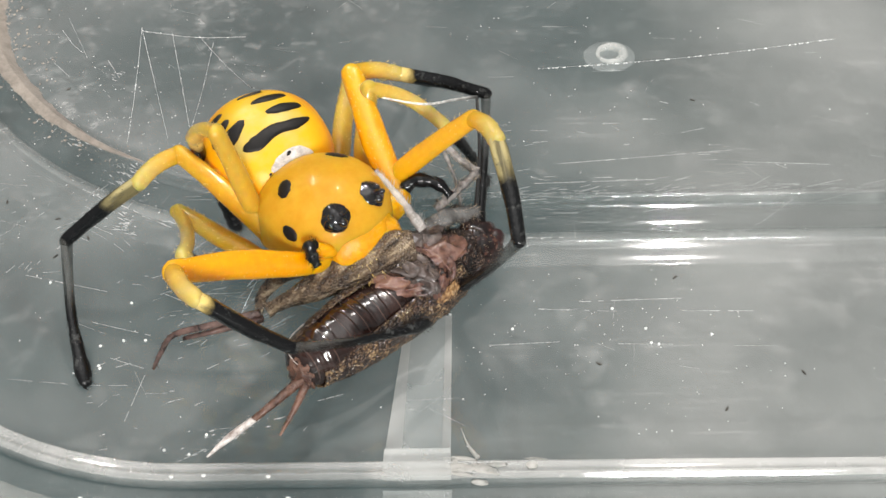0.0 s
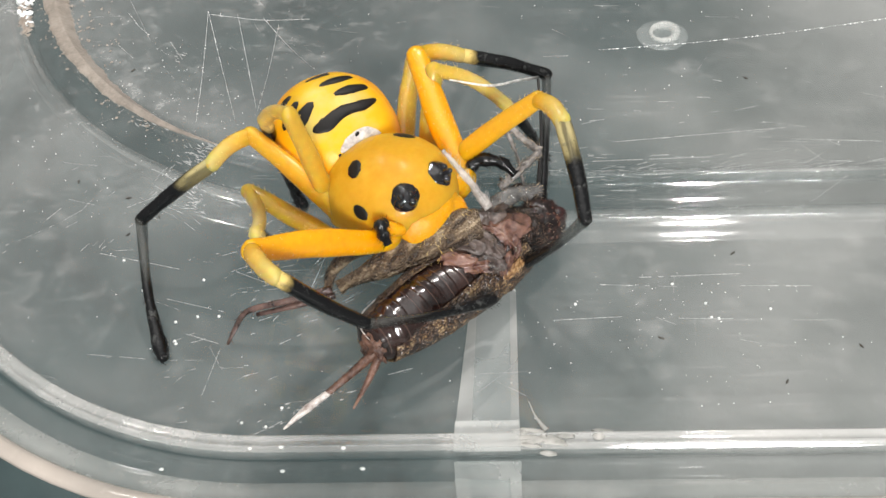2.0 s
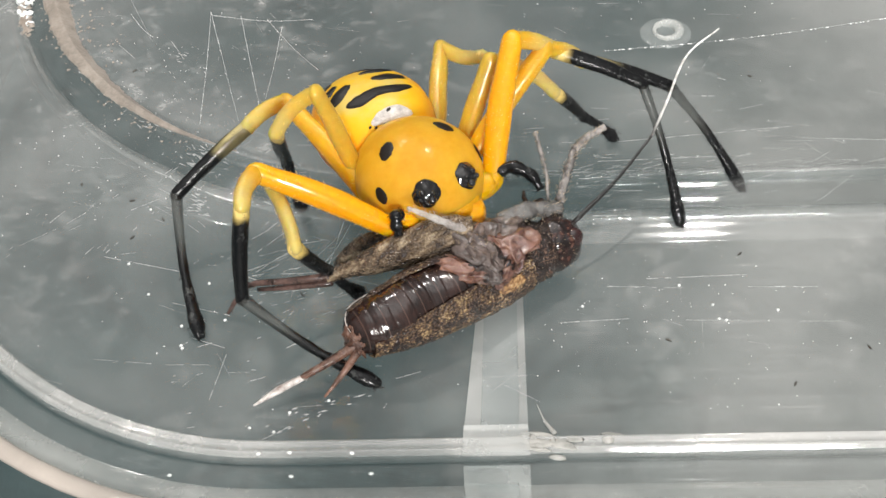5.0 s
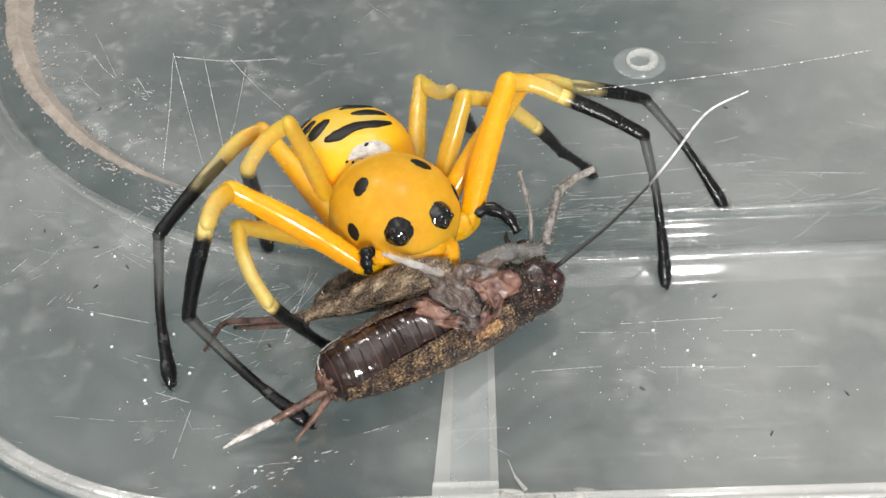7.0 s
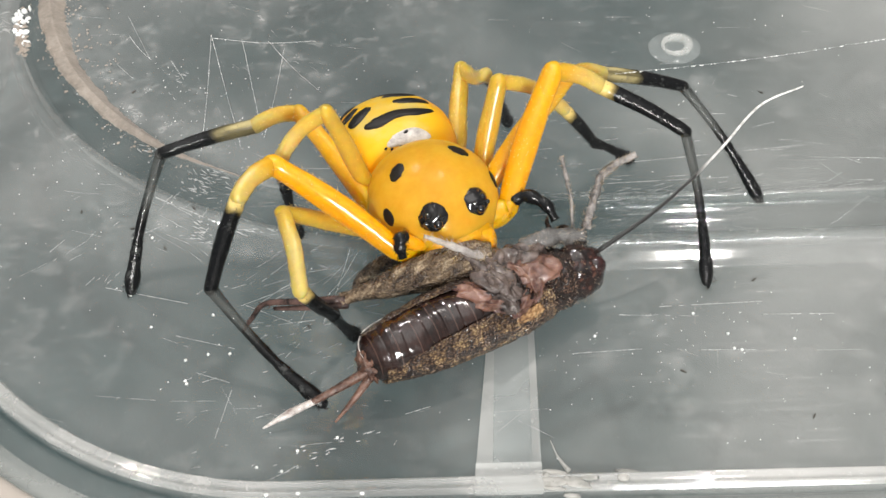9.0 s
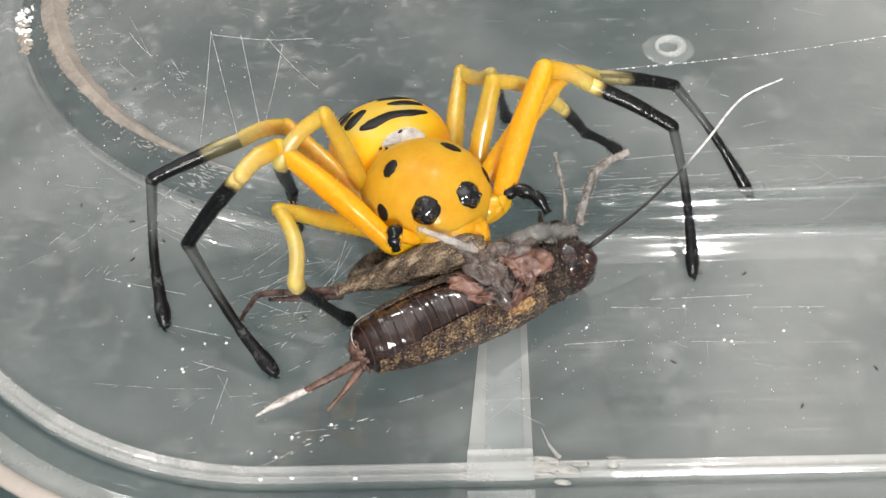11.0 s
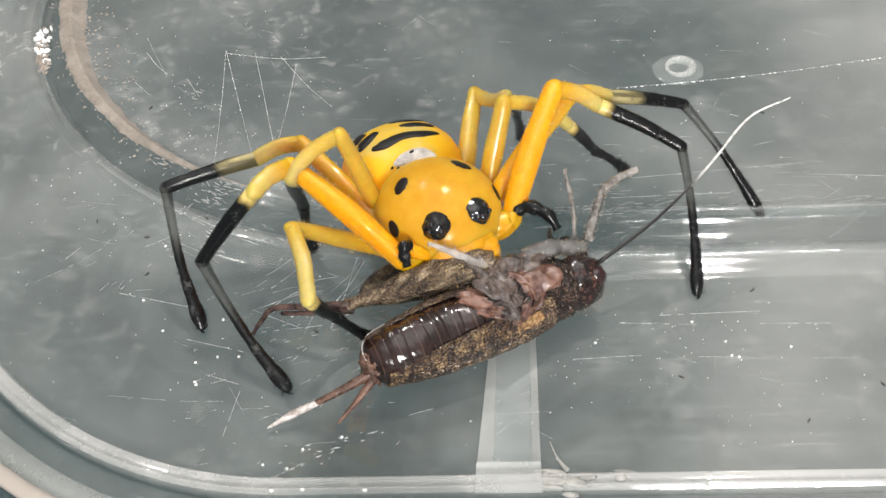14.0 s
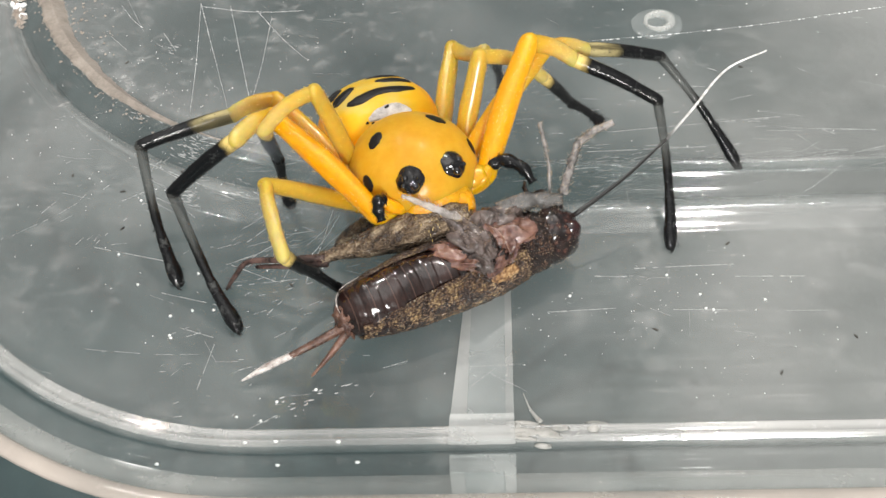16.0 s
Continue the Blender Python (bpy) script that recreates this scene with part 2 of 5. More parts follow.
BLACK = (0.004, 0.0045, 0.005)
M = {
    "femur": leg_mat("leg_orange", (0.79, 0.328, 0.001), (0.79, 0.365, 0.003), 2, 9, 0.24),
    "femur_second": leg_mat("leg_amber", (0.77, 0.355, 0.003), (0.73, 0.380, 0.018), 1, 7, 0.26, clear=0.12),
    "femur_pale": leg_mat("leg_pale_yellow", (0.70, 0.375, 0.012), (0.63, 0.41, 0.052), 0.5, 5, 0.28, clear=0.28),
    "patella_pale": leg_mat("leg_pale_knee", (0.70, 0.45, 0.07), (0.68, 0.50, 0.16), 0.5, 3, 0.28, clear=0.28),
    "patella": leg_mat("leg_yellow", (0.76, 0.40, 0.016), (0.68, 0.50, 0.15), 0.1, 2.4, 0.24, clear=0.28),
    "tibia": leg_mat("leg_tibia", (0.74, 0.55, 0.18), BLACK, 0.1, 1.0, 0.16, 0.0, 0.0),
    "tibia_pale": leg_mat("leg_tibia_half_pale", (0.50, 0.42, 0.20), BLACK, 1.0, 2.6, 0.16, 0.7, 0.0, glass=0.15),
    "metatarsus": leg_mat("leg_metatarsus", (0.085, 0.085, 0.078), BLACK, 2.2, 4.4, 0.16, 0.9, 0.0, glass=0.55),
    "black": leg_mat("leg_black", BLACK, (0.007, 0.007, 0.008), 0, 5, 0.16, 0.0, 0.0),
    "carapace": plain("carapace_amber", (0.52, 0.262, 0.010), (0.60, 0.328, 0.026), 420, 0.42, 0.15, 0.8, spec=0.10, coat=0.22),
    "jaw": plain("jaw_orange", (0.72, 0.28, 0.002), (0.82, 0.35, 0.006), 900, 0.26, 0.6, 0.8, spec=0.35, coat=0.25),
    "abdomen": None,
    "spot": plain("spot_black", (0.004, 0.004, 0.004), (0.010, 0.008, 0.007), 900, 0.45, 0.3, spec=0.25),
    "eye": None,
    "abdomen_white": plain("abdomen_white", (0.36, 0.33, 0.31), (0.80, 0.76, 0.71), 900, 0.45, 0.6),
    "brown": grainy("cricket_brown", (0.010, 0.005, 0.0035), (0.065, 0.034, 0.022), (0.36, 0.22, 0.13), 0.61),
    "brown_dark": grainy("cricket_dark", (0.006, 0.0025, 0.002), (0.034, 0.012, 0.009), (0.12, 0.060, 0.040), 0.60, 3000, 0.00004, 0.14),
    "gap_shade": plain("cricket_gap_shade", (0.003, 0.002, 0.0015), (0.014, 0.006, 0.005), 900, 0.25, 0.8),
    "gloss": None,
    "brown_femur": None,
    "pink": plain("cricket_pink", (0.045, 0.018, 0.014), (0.24, 0.125, 0.092), 480, 0.20, 0.7, 0.2, coat=0.6),
    "shin": plain("cricket_shin", (0.020, 0.010, 0.008), (0.14, 0.080, 0.066), 900, 0.20, 0.8, coat=0.4),
    "tan": grainy("cricket_tan", (0.10, 0.045, 0.02), (0.34, 0.19, 0.08), (0.60, 0.42, 0.22), 0.56, 3800),
    "tail": plain("cricket_tail", (0.040, 0.016, 0.010), (0.20, 0.105, 0.072), 900, 0.26, 0.8, coat=0.3),
    "limp": plain("cricket_limp", (0.013, 0.009, 0.008), (0.150, 0.115, 0.102), 620, 0.20, 0.6, coat=0.5, deep=0.00008),
    "grey_leg": plain("cricket_grey_leg", (0.045, 0.041, 0.039), (0.40, 0.37, 0.35), 800, 0.24, 0.9, coat=0.4, deep=0.00014),
    "veil": plain("cricket_grey_veil", (0.030, 0.028, 0.026), (0.22, 0.21, 0.20), 520, 0.22, 0.9, coat=0.4, deep=0.0001, clear=0.35),
    "white_veil": plain("cricket_white_veil", (0.30, 0.27, 0.25), (0.72, 0.68, 0.65), 1300, 0.4, 0.6, clear=0.42),
    "white_tip": plain("cricket_white_tip", (0.22, 0.17, 0.15), (0.78, 0.74, 0.71), 1100, 0.45, 0.6),
    "red_eye": plain("cricket_eye", (0.010, 0.003, 0.003), (0.040, 0.008, 0.007), 1500, 0.16, 0.2, coat=0.8),
    "bristle": plain("bristle_tan", (0.20, 0.13, 0.07), (0.50, 0.38, 0.24), 2000, 0.4, 0.2),
    "hair": plain("hair_pale", (0.80, 0.50, 0.10), (0.85, 0.66, 0.28), 2000, 0.25, 0.1, spec=0.8),
    "hair_black": plain("hair_black", (0.008, 0.008, 0.009), (0.03, 0.03, 0.032), 2000, 0.25, 0.1),
    "silk": plain("silk_white", (0.70, 0.72, 0.72), (0.9, 0.9, 0.9), 900, 0.35, 0.2),
    "dust": plain("dust_white", (0.66, 0.68, 0.68), (0.9, 0.9, 0.88), 900, 0.6, 0.4),
    "scratch": plain("scratch_pale", (0.55, 0.57, 0.57), (0.85, 0.85, 0.84), 900, 0.4, 0.3, clear=0.58),
    "grit": plain("grit_dark", (0.02, 0.018, 0.015), (0.07, 0.06, 0.05), 900, 0.7, 0.4),
    "glue": plain("glue_white", (0.40, 0.40, 0.37), (0.72, 0.70, 0.66), 700, 0.4, 0.8, clear=0.55),
    "bead": plain("bead_beige", (0.32, 0.265, 0.22), (0.54, 0.46, 0.39), 700, 0.45, 0.9, clear=0.40),
    "under": clear_plastic("clear_plastic_underside", 0.02, 0.05, gloss_by=0.0),
    "tray": clear_plastic("clear_plastic", 0.115, 0.34, rough=0.03, smudge=0.30),
    "ring": clear_plastic("clear_plastic_ring", 0.04, 0.14, rough=0.012, gloss_by=0.42, smudge=0.16),
    "milky": clear_plastic("milky_plastic", 0.22, 0.16, white=(0.70, 0.73, 0.72), gloss_by=0.5),
    "flange": clear_plastic("clear_plastic_flange", 0.05, 0.16, gloss_by=0.04),
    "flange_band": clear_plastic("clear_plastic_flange_band", 0.22, 0.3, white=(0.62, 0.60, 0.57), gloss_by=0.0),
    "bar": clear_plastic("milky_plastic_bar", 0.24, 0.34, white=(0.80, 0.78, 0.75), gloss_by=1.6),
    "lip": clear_plastic("milky_plastic_lip", 0.46, 0.2, white=(0.52, 0.46, 0.41), gloss_by=0.2),
    "mark": clear_plastic("milky_plastic_mark", 0.42, 0.2, white=(0.78, 0.77, 0.74), gloss_by=0.4),
    "milky_edge": clear_plastic("milky_plastic_edge", 0.26, 0.2, white=(0.74, 0.74, 0.72)),
}


def eye_mat():
    n = Nodes("eye_black")
    col = n.ramp(n.noise(900), [(0.4, (0.004, 0.004, 0.005)), (0.7, (0.009, 0.007, 0.006))])
    return n.done(n.surface(col, 0.07, n.bump(n.noise(1500, 3), 0.12, 0.00004), spec=0.6, coat=0.5))


def tegmen_mat():
    """Folded wing: rows of raised cells, gold on dark brown, darker towards its upper fold."""
    n = Nodes("cricket_mottled_wing")
    lie = n.node("Mapping")
    n.put(lie.inputs[0], n.coords())
    lie.inputs[3].default_value = (5400, 7600, 7600)
    v = n.node("TexVoronoi", Scale=1.0, Randomness=0.75)
    n.put(v.inputs["Vector"], lie.outputs[0])
    cell = n.math("SUBTRACT", 1.0, v.outputs["Distance"])
    f = n.math("ADD", n.math("MULTIPLY", cell, 0.26), n.math("MULTIPLY", n.noise(1100, 7, 0.75), 0.80))
    col = n.ramp(f, [(0.46, (0.024, 0.012, 0.008)), (0.58, (0.110, 0.063, 0.032)), (0.72, (0.52, 0.36, 0.18))])
    up = n.math("MULTIPLY", n.span(n.math("ADD", n.axis("Z"), n.math("MULTIPLY", n.noise(700), 0.0016)), 0.0032, 0.0048), 0.6)
    col = n.mix(up, col, (0.026, 0.012, 0.008))
    nor = n.bump(n.math("ADD", cell, n.noise(1200, 4)), 1.0, 0.00017)
    return n.done(n.surface(col, 0.20, nor, coat=0.45, spec=0.5))


def ringed_mat():
    """Glossy dark abdomen; each ring has a thin paler hem."""
    n = Nodes("cricket_gloss")
    f = n.math("ADD", n.math("MULTIPLY", n.noise(1000), 0.65), n.math("MULTIPLY", n.noise(5300, 6), 0.35))
    col = n.ramp(f, [(0.38, (0.006, 0.003, 0.0025)), (0.62, (0.028, 0.012, 0.009))])
    along = n.math("ADD", n.math("MULTIPLY", n.axis("X"), 915.0), n.math("MULTIPLY", n.noise(260, 3), 0.25))
    hem = n.math("SUBTRACT", 1.0, n.span(n.math("PINGPONG", along, 0.5), 0.0, 0.055))
    col = n.mix(n.math("MULTIPLY", hem, 0.24), col, (0.16, 0.095, 0.075))
    return n.done(n.surface(col, 0.15, n.bump(n.noise(2600, 5), 0.3, 0.00002), coat=0.35))


def thigh_mat():
    """Hind thigh: fine grains and paler streaks along its length."""
    n = Nodes("cricket_femur")
    lie = n.node("Mapping")
    n.put(lie.inputs[0], n.coords())
    lie.inputs[2].default_value = (0, 0, 0.39)
    lie.inputs[3].default_value = (260, 1900, 1900)
    stripe = n.node("TexNoise", Scale=1.0, Detail=4.0, Roughness=0.6)
    n.put(stripe.inputs["Vector"], lie.outputs[0])
    v = n.node("TexVoronoi", Scale=7600.0)
    n.put(v.inputs["Vector"], n.coords())
    grain = n.math("SUBTRACT", 1.0, v.outputs["Distance"])
    f = n.math("ADD", n.math("MULTIPLY", stripe.outputs["Fac"], 0.75), n.math("MULTIPLY", grain, 0.10))
    col = n.ramp(f, [(0.34, (0.026, 0.016, 0.010)), (0.46, (0.120, 0.082, 0.050)), (0.60, (0.42, 0.33, 0.22))])
    nor = n.bump(n.math("ADD", n.math("MULTIPLY", grain, 0.8), n.math("MULTIPLY", stripe.outputs["Fac"], 2.0)), 1.0, 0.00014)
    return n.done(n.surface(col, 0.24, nor, coat=0.35, spec=0.5))


def abdomen_mat():
    """Yellow, deeper orange down the flanks, paler and greener on top."""
    n = Nodes("abdomen_yellow")
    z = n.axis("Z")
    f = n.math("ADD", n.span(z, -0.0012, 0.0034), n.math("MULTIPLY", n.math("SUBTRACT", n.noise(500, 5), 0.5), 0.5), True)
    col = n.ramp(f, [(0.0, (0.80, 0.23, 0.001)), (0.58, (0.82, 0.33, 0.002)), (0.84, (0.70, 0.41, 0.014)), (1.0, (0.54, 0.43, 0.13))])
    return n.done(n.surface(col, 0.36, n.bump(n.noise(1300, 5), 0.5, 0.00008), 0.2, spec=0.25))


M["tegmen"] = tegmen_mat()
M["brown_femur"] = thigh_mat()
M["gloss"] = ringed_mat()
M["eye"] = eye_mat()
M["abdomen"] = abdomen_mat()


def table_mat():
    """Dark teal table, blending into mottled pale grey to one side."""
    n = Nodes("table_teal")
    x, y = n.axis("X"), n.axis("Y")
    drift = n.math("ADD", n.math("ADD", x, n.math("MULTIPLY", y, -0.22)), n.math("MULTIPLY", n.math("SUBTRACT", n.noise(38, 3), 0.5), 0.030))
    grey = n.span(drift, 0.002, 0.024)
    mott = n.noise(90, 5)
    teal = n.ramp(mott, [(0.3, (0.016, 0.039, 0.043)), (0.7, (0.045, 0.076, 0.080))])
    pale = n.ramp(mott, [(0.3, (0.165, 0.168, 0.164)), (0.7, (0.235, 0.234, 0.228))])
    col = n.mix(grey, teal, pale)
    return n.done(n.surface(col, 0.7, n.bump(n.noise(900, 5), 0.3, 0.0003)))


M["table"] = table_mat()


# ---- building helpers (all in millimetres) ----
def part(name, bm, material, parent=None, label="", smooth=True, hair=""):
    bmesh.ops.scale(bm, vec=(MM, MM, MM), verts=bm.verts)
    bmesh.ops.recalc_face_normals(bm, faces=bm.faces)
    me = bpy.data.meshes.new(name)
    for f in bm.faces:
        f.smooth = smooth
    bm.to_mesh(me)
    bm.free()
    me.materials.append(M[material])
    if hair:
        me.materials.append(M[hair])
    ob = new(name, me)
    ob.parent = parent
    if label:
        tagged(ob, label)
    return ob


def tube(bm, points, radii, sides=12, flat=1.0, cap=True):
    """A round body along a line of points, with a radius at each."""
    pts = [Vector(p) for p in points]
    ref = None
    rings = []
    for i, p in enumerate(pts):
        d = (pts[min(i + 1, len(pts) - 1)] - pts[max(i - 1, 0)]).normalized()
        if ref is None:
            ref = d.orthogonal().normalized()
        ref = (ref - d * ref.dot(d)).normalized()
        side = d.cross(ref)
        ring = []
        for k in range(sides):
            a = 2 * math.pi * k / sides
            ring.append(bm.verts.new(p + (ref * math.cos(a) + side * math.sin(a) * flat) * radii[i]))
        rings.append(ring)
    for a, b in zip(rings, rings[1:]):
        for k in range(sides):
            bm.faces.new((a[k], a[(k + 1) % sides], b[(k + 1) % sides], b[k]))
    if cap:
        bm.faces.new(rings[0][::-1])
        bm.faces.new(rings[-1])
    return rings


def smooth_line(points, steps=6):
    """A rounded line through the points."""
    p = [Vector(q) for q in points]
    p = [p[0] * 2 - p[1]] + p + [p[-1] * 2 - p[-2]]
    out = []
    for i in range(1, len(p) - 2):
        for s in range(steps):
            t = s / steps
            a, b, c, d = p[i - 1:i + 3]
            out.append(0.5 * (2 * b + (c - a) * t + (2 * a - 5 * b + 4 * c - d) * t * t + (3 * b - a - 3 * c + d) * t ** 3))
    return out + [p[-2]]


def grow(values, count):
    """Values spread evenly over a count of places."""
    return [float(v) for v in np.interp(np.linspace(0, 1, count), np.linspace(0, 1, len(values)), values)]


def ball(bm, centre, radii, u=24, v=14, rough=0.0, seed=0.0, turn=0.0, fine=0.0):
    made = bmesh.ops.create_uvsphere(bm, u_segments=u, v_segments=v, radius=1.0)["verts"]
    q = Euler((0, 0, radians(turn))).to_matrix()
    for vert in made:
        n = vert.co.normalized()
        k = 1 + rough * noise.noise(n * 2.3 + Vector((seed, seed, seed))) + fine * noise.noise(n * 9 + Vector((seed, 0, 0)))
        vert.co = Vector(centre) + q @ Vector((n.x * radii[0], n.y * radii[1], n.z * radii[2])) * k
    return made


def hairs(bm, points, radii, count, length, seed, lean=0.5, thick=0.022):
    """Short stiff hairs standing off a round body."""
    rng = random.Random(seed)
    for _ in range(count):
        i = rng.randrange(len(points) - 1)
        a, b = Vector(points[i]), Vector(points[i + 1])
        d = (b - a).normalized()
        o = d.orthogonal().normalized()
        o.rotate(Matrix.Rotation(rng.uniform(0, 2 * math.pi), 3, d))
        p = a.lerp(b, rng.random()) + o * radii[i] * 0.95
        q = p + (o + d * lean).normalized() * length * rng.uniform(0.6, 1.2)
        s = d.cross(o) * thick
        v = [bm.verts.new(w) for w in (p + s, p - s * 0.5 + d * thick, p - s * 0.5 - d * thick, q)]
        for f in ((0, 1, 3), (1, 2, 3), (2, 0, 3)):
            bm.faces.new([v[k] for k in f]).material_index = 1


# ---- table and plastic tray ----
def rounded_loop(x0, y0, x1, y1, rx, ry, z, per=28):
    pts = []
    for cx, cy, a0 in ((x1 - rx, y0 + ry, -90), (x1 - rx, y1 - ry, 0), (x0 + rx, y1 - ry, 90), (x0 + rx, y0 + ry, 180)):
        for k in range(per + 1):
            a = radians(a0 + 90 * k / per)
            pts.append((cx + rx * math.cos(a), cy + ry * math.sin(a), z))
    return pts


def outer_loop(o, z):
    """A line round the tray, o inside its outer edge."""
    return rounded_loop(-39.3 + o, -20.5 + o, 118 - o, 92 - o, 31.5 - o * 0.9, 44 - o, z)


def ring_loop(y, z):
    """A line of the moulded ring; y is where its near side runs."""
    d = 4.0 - y
    return rounded_loop(-29.0 - d * 0.75, y, 110 + d * 0.75, 80 + d * 0.75, 30 + d * 0.7, 30 + d * 0.7, z)


def ring_z(y):
    """Height of the moulded ring: two low rounded steps with fine ridges."""
    def step(a, b):
        t = min(1.0, max(0.0, (y - a) / (b - a)))
        return t * t * (3 - 2 * t)
    def facet(a, b):
        t = min(1.0, max(0.0, (y - a) / (b - a)))
        return t + 0.02 * math.sin(2 * math.pi * t)
    z = 0.43 * (facet(-1.9, -0.2) - step(0.25, 1.1)) + 0.40 * facet(1.5, 3.1) - 0.34 * step(3.9, 4.8)
    return z + 0.10 * math.exp(-((y - 1.3) / 0.09) ** 2) + 0.10 * math.exp(-((y - 4.0) / 0.09) ** 2)


def skin(bm, loops, close=True):
    rows = [[bm.verts.new(p) for p in lp] for lp in loops]
    for a, b in zip(rows, rows[1:]):
        n = len(a)
        for k in range(n):
            bm.faces.new((a[k], a[(k + 1) % n], b[(k + 1) % n], b[k]))
    if close:
        bm.faces.new(rows[-1])
    return rows


def build_tray():
    tray = tagged(new("plastic_tray"), "shallow clear plastic tray with rounded corners, scuffed and dusty", "tray")
    def sheet(name, loops, material, label, close=False):
        bm = bmesh.new()
        skin(bm, loops, close)
        ob = part(name, bm, material, tray, label)
        ob.data.materials.append(M["under"])
        thick = ob.modifiers.new("thickness", "SOLIDIFY")
        thick.thickness, thick.offset, thick.material_offset = 0.0009, -1, 1
    sheet("floor_panel", [outer_loop(o, z) for o, z in ((3.0, -0.45), (3.15, -0.1), (3.35, 0.16), (3.6, 0.26), (3.85, 0.22), (4.1, 0.06), (4.4, 0.0))]
          + [ring_loop(y, ring_z(y)) for y in np.arange(-2.0, 1.11, 0.1)], "tray", "hazy clear floor of the tray")
    sheet("moulded_ring", [ring_loop(y, ring_z(y)) for y in np.arange(1.1, 3.81, 0.09)], "ring", "clearer moulded ring")
    sheet("inner_panel", [ring_loop(y, ring_z(y)) for y in np.arange(3.8, 5.01, 0.1)], "tray", "smudged clear inner panel", True)
    bm = bmesh.new()
    skin(bm, [outer_loop(o, z) for o, z in ((0.35, -0.9), (1.2, -0.95), (1.9, -0.95), (2.6, -0.9), (2.98, -0.47))], False)
    flange = part("flange", bm, "flange", tray)
    thick = flange.modifiers.new("thickness", "SOLIDIFY")
    thick.thickness, thick.offset = 0.0008, -1
    bm = bmesh.new()
    skin(bm, [outer_loop(o, z) for o, z in ((0.42, -0.98), (-0.42, -0.96), (-0.56, -0.84), (-0.50, -0.66), (-0.30, -0.56), (0.3, -0.52), (0.46, -0.66), (0.42, -0.98))], False)
    part("lip", bm, "lip", tray, "beige-white moulded edge")
    bm = bmesh.new()
    skin(bm, [outer_loop(o, z) for o, z in ((1.85, -0.90), (1.8, -0.84), (0.6, -0.84), (0.55, -0.90))], False)
    part("flange_band", bm, "flange_band", tray, "milky band along the flange")
    # rounded bar along the upper edge of the rim
    bm = bmesh.new()
    skin(bm, [outer_loop(o, z) for o, z in ((3.05, 0.10), (3.08, 0.26), (3.17, 0.38), (3.26, 0.40), (3.36, 0.33), (3.55, 0.31), (3.72, 0.36), (3.80, 0.44), (3.90, 0.43), (3.99, 0.30), (4.12, 0.10))], False)
    part("rim_bar", bm, "bar", tray, "whitish rounded rim")
    # side walls down to the table
    bm = bmesh.new()
    skin(bm, [outer_loop(o, z) for o, z in ((0.9, -0.96), (0.95, -3), (1.05, -8), (1.2, -13.9))], False)
    wall = part("side_wall", bm, "under", tray, "clear side wall")
    thick = wall.modifiers.new("thickness", "SOLIDIFY")
    thick.thickness, thick.offset = 0.0006, -1
    # gate mark: a low round pad and a raised ring on it
    bm = bmesh.new()
    pad = []
    for r, z in ((1.75, 0.05), (1.5, 0.16), (1.2, 0.20), (0.4, 0.18)):
        pad.append([(16.0 + r * math.cos(a), 19.3 + r * 1.06 * math.sin(a), z) for a in np.linspace(0, 2 * math.pi, 40)[:-1]])
    skin(bm, pad)
    mark = part("moulding_mark", bm, "milky", tray, "round milky moulding mark")
    bm = bmesh.new()
    ring = [(16.08 + 0.86 * math.cos(a), 19.3 + 0.92 * math.sin(a), 0.24) for a in np.linspace(0, 2 * math.pi, 33)]
    tube(bm, ring, [0.24 + 0.10 * math.cos(a - 0.5) + 0.03 * noise.noise(Vector((a * 2, 3, 0))) for a in np.linspace(0, 2 * math.pi, 33)], 10, cap=False)
    part("raised_ring", bm, "mark", mark, "whiter raised ring")
    return tray


def build_table():
    bm = bmesh.new()
    n = 24
    lim = 900
    vs = [[bm.verts.new((-lim + 2 * lim * i / n, -lim + 2 * lim * j / n, 0)) for j in range(n + 1)] for i in range(n + 1)]
    for i in range(n):
        for j in range(n):
            bm.faces.new((vs[i][j], vs[i + 1][j], vs[i + 1][j + 1], vs[i][j + 1]))
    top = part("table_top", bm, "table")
    top.location.z = -0.014
    tagged(top, "dark teal table top greying to one side", "table", kind="structure")


def sealant():
    """The thick beige line round the inner corner."""
    bm = bmesh.new()
    rows, n, m = [], 240, 14
    for k in range(n + 1):
        u = k / n
        a = radians(172 + 72 * u)
        w = (1.2 - 0.8 * u) * min(1, (1 - u) / 0.3 + 0.05)
        inner = w * (1 + 0.22 * noise.noise(Vector((u * 30, 1, 0))) + 0.22 * noise.noise(Vector((u * 110, 5, 0))))
        outer = w * (1 + 0.15 * noise.noise(Vector((u * 24, 9, 0))) + 0.15 * noise.noise(Vector((u * 90, 3, 0))))
        row = []
        for q in range(m + 1):
            v = 2 * q / m - 1
            r = 30.0 + 0.2 * noise.noise(Vector((u * 9, 2, 0))) + (outer if v > 0 else inner) * v
            z = 0.03 + (0.22 * w + 0.05 * noise.noise(Vector((u * 70, v * 3, 4)))) * (1 - v * v)
            x, y = 1.0 + r * math.cos(a), 34.0 + r * math.sin(a)
            row.append(bm.verts.new((x, y, surface_z(x, y) + z - (0.08 if abs(v) == 1 else 0))))
        rows.append(row)
    for a, b in zip(rows, rows[1:]):
        for q in range(m):
            bm.faces.new((a[q], a[q + 1], b[q + 1], b[q]))
    ob = part("sealant_bead", bm, "bead")
    tagged(ob, "beige dirty bead of sealant round the tray corner", "sealant")


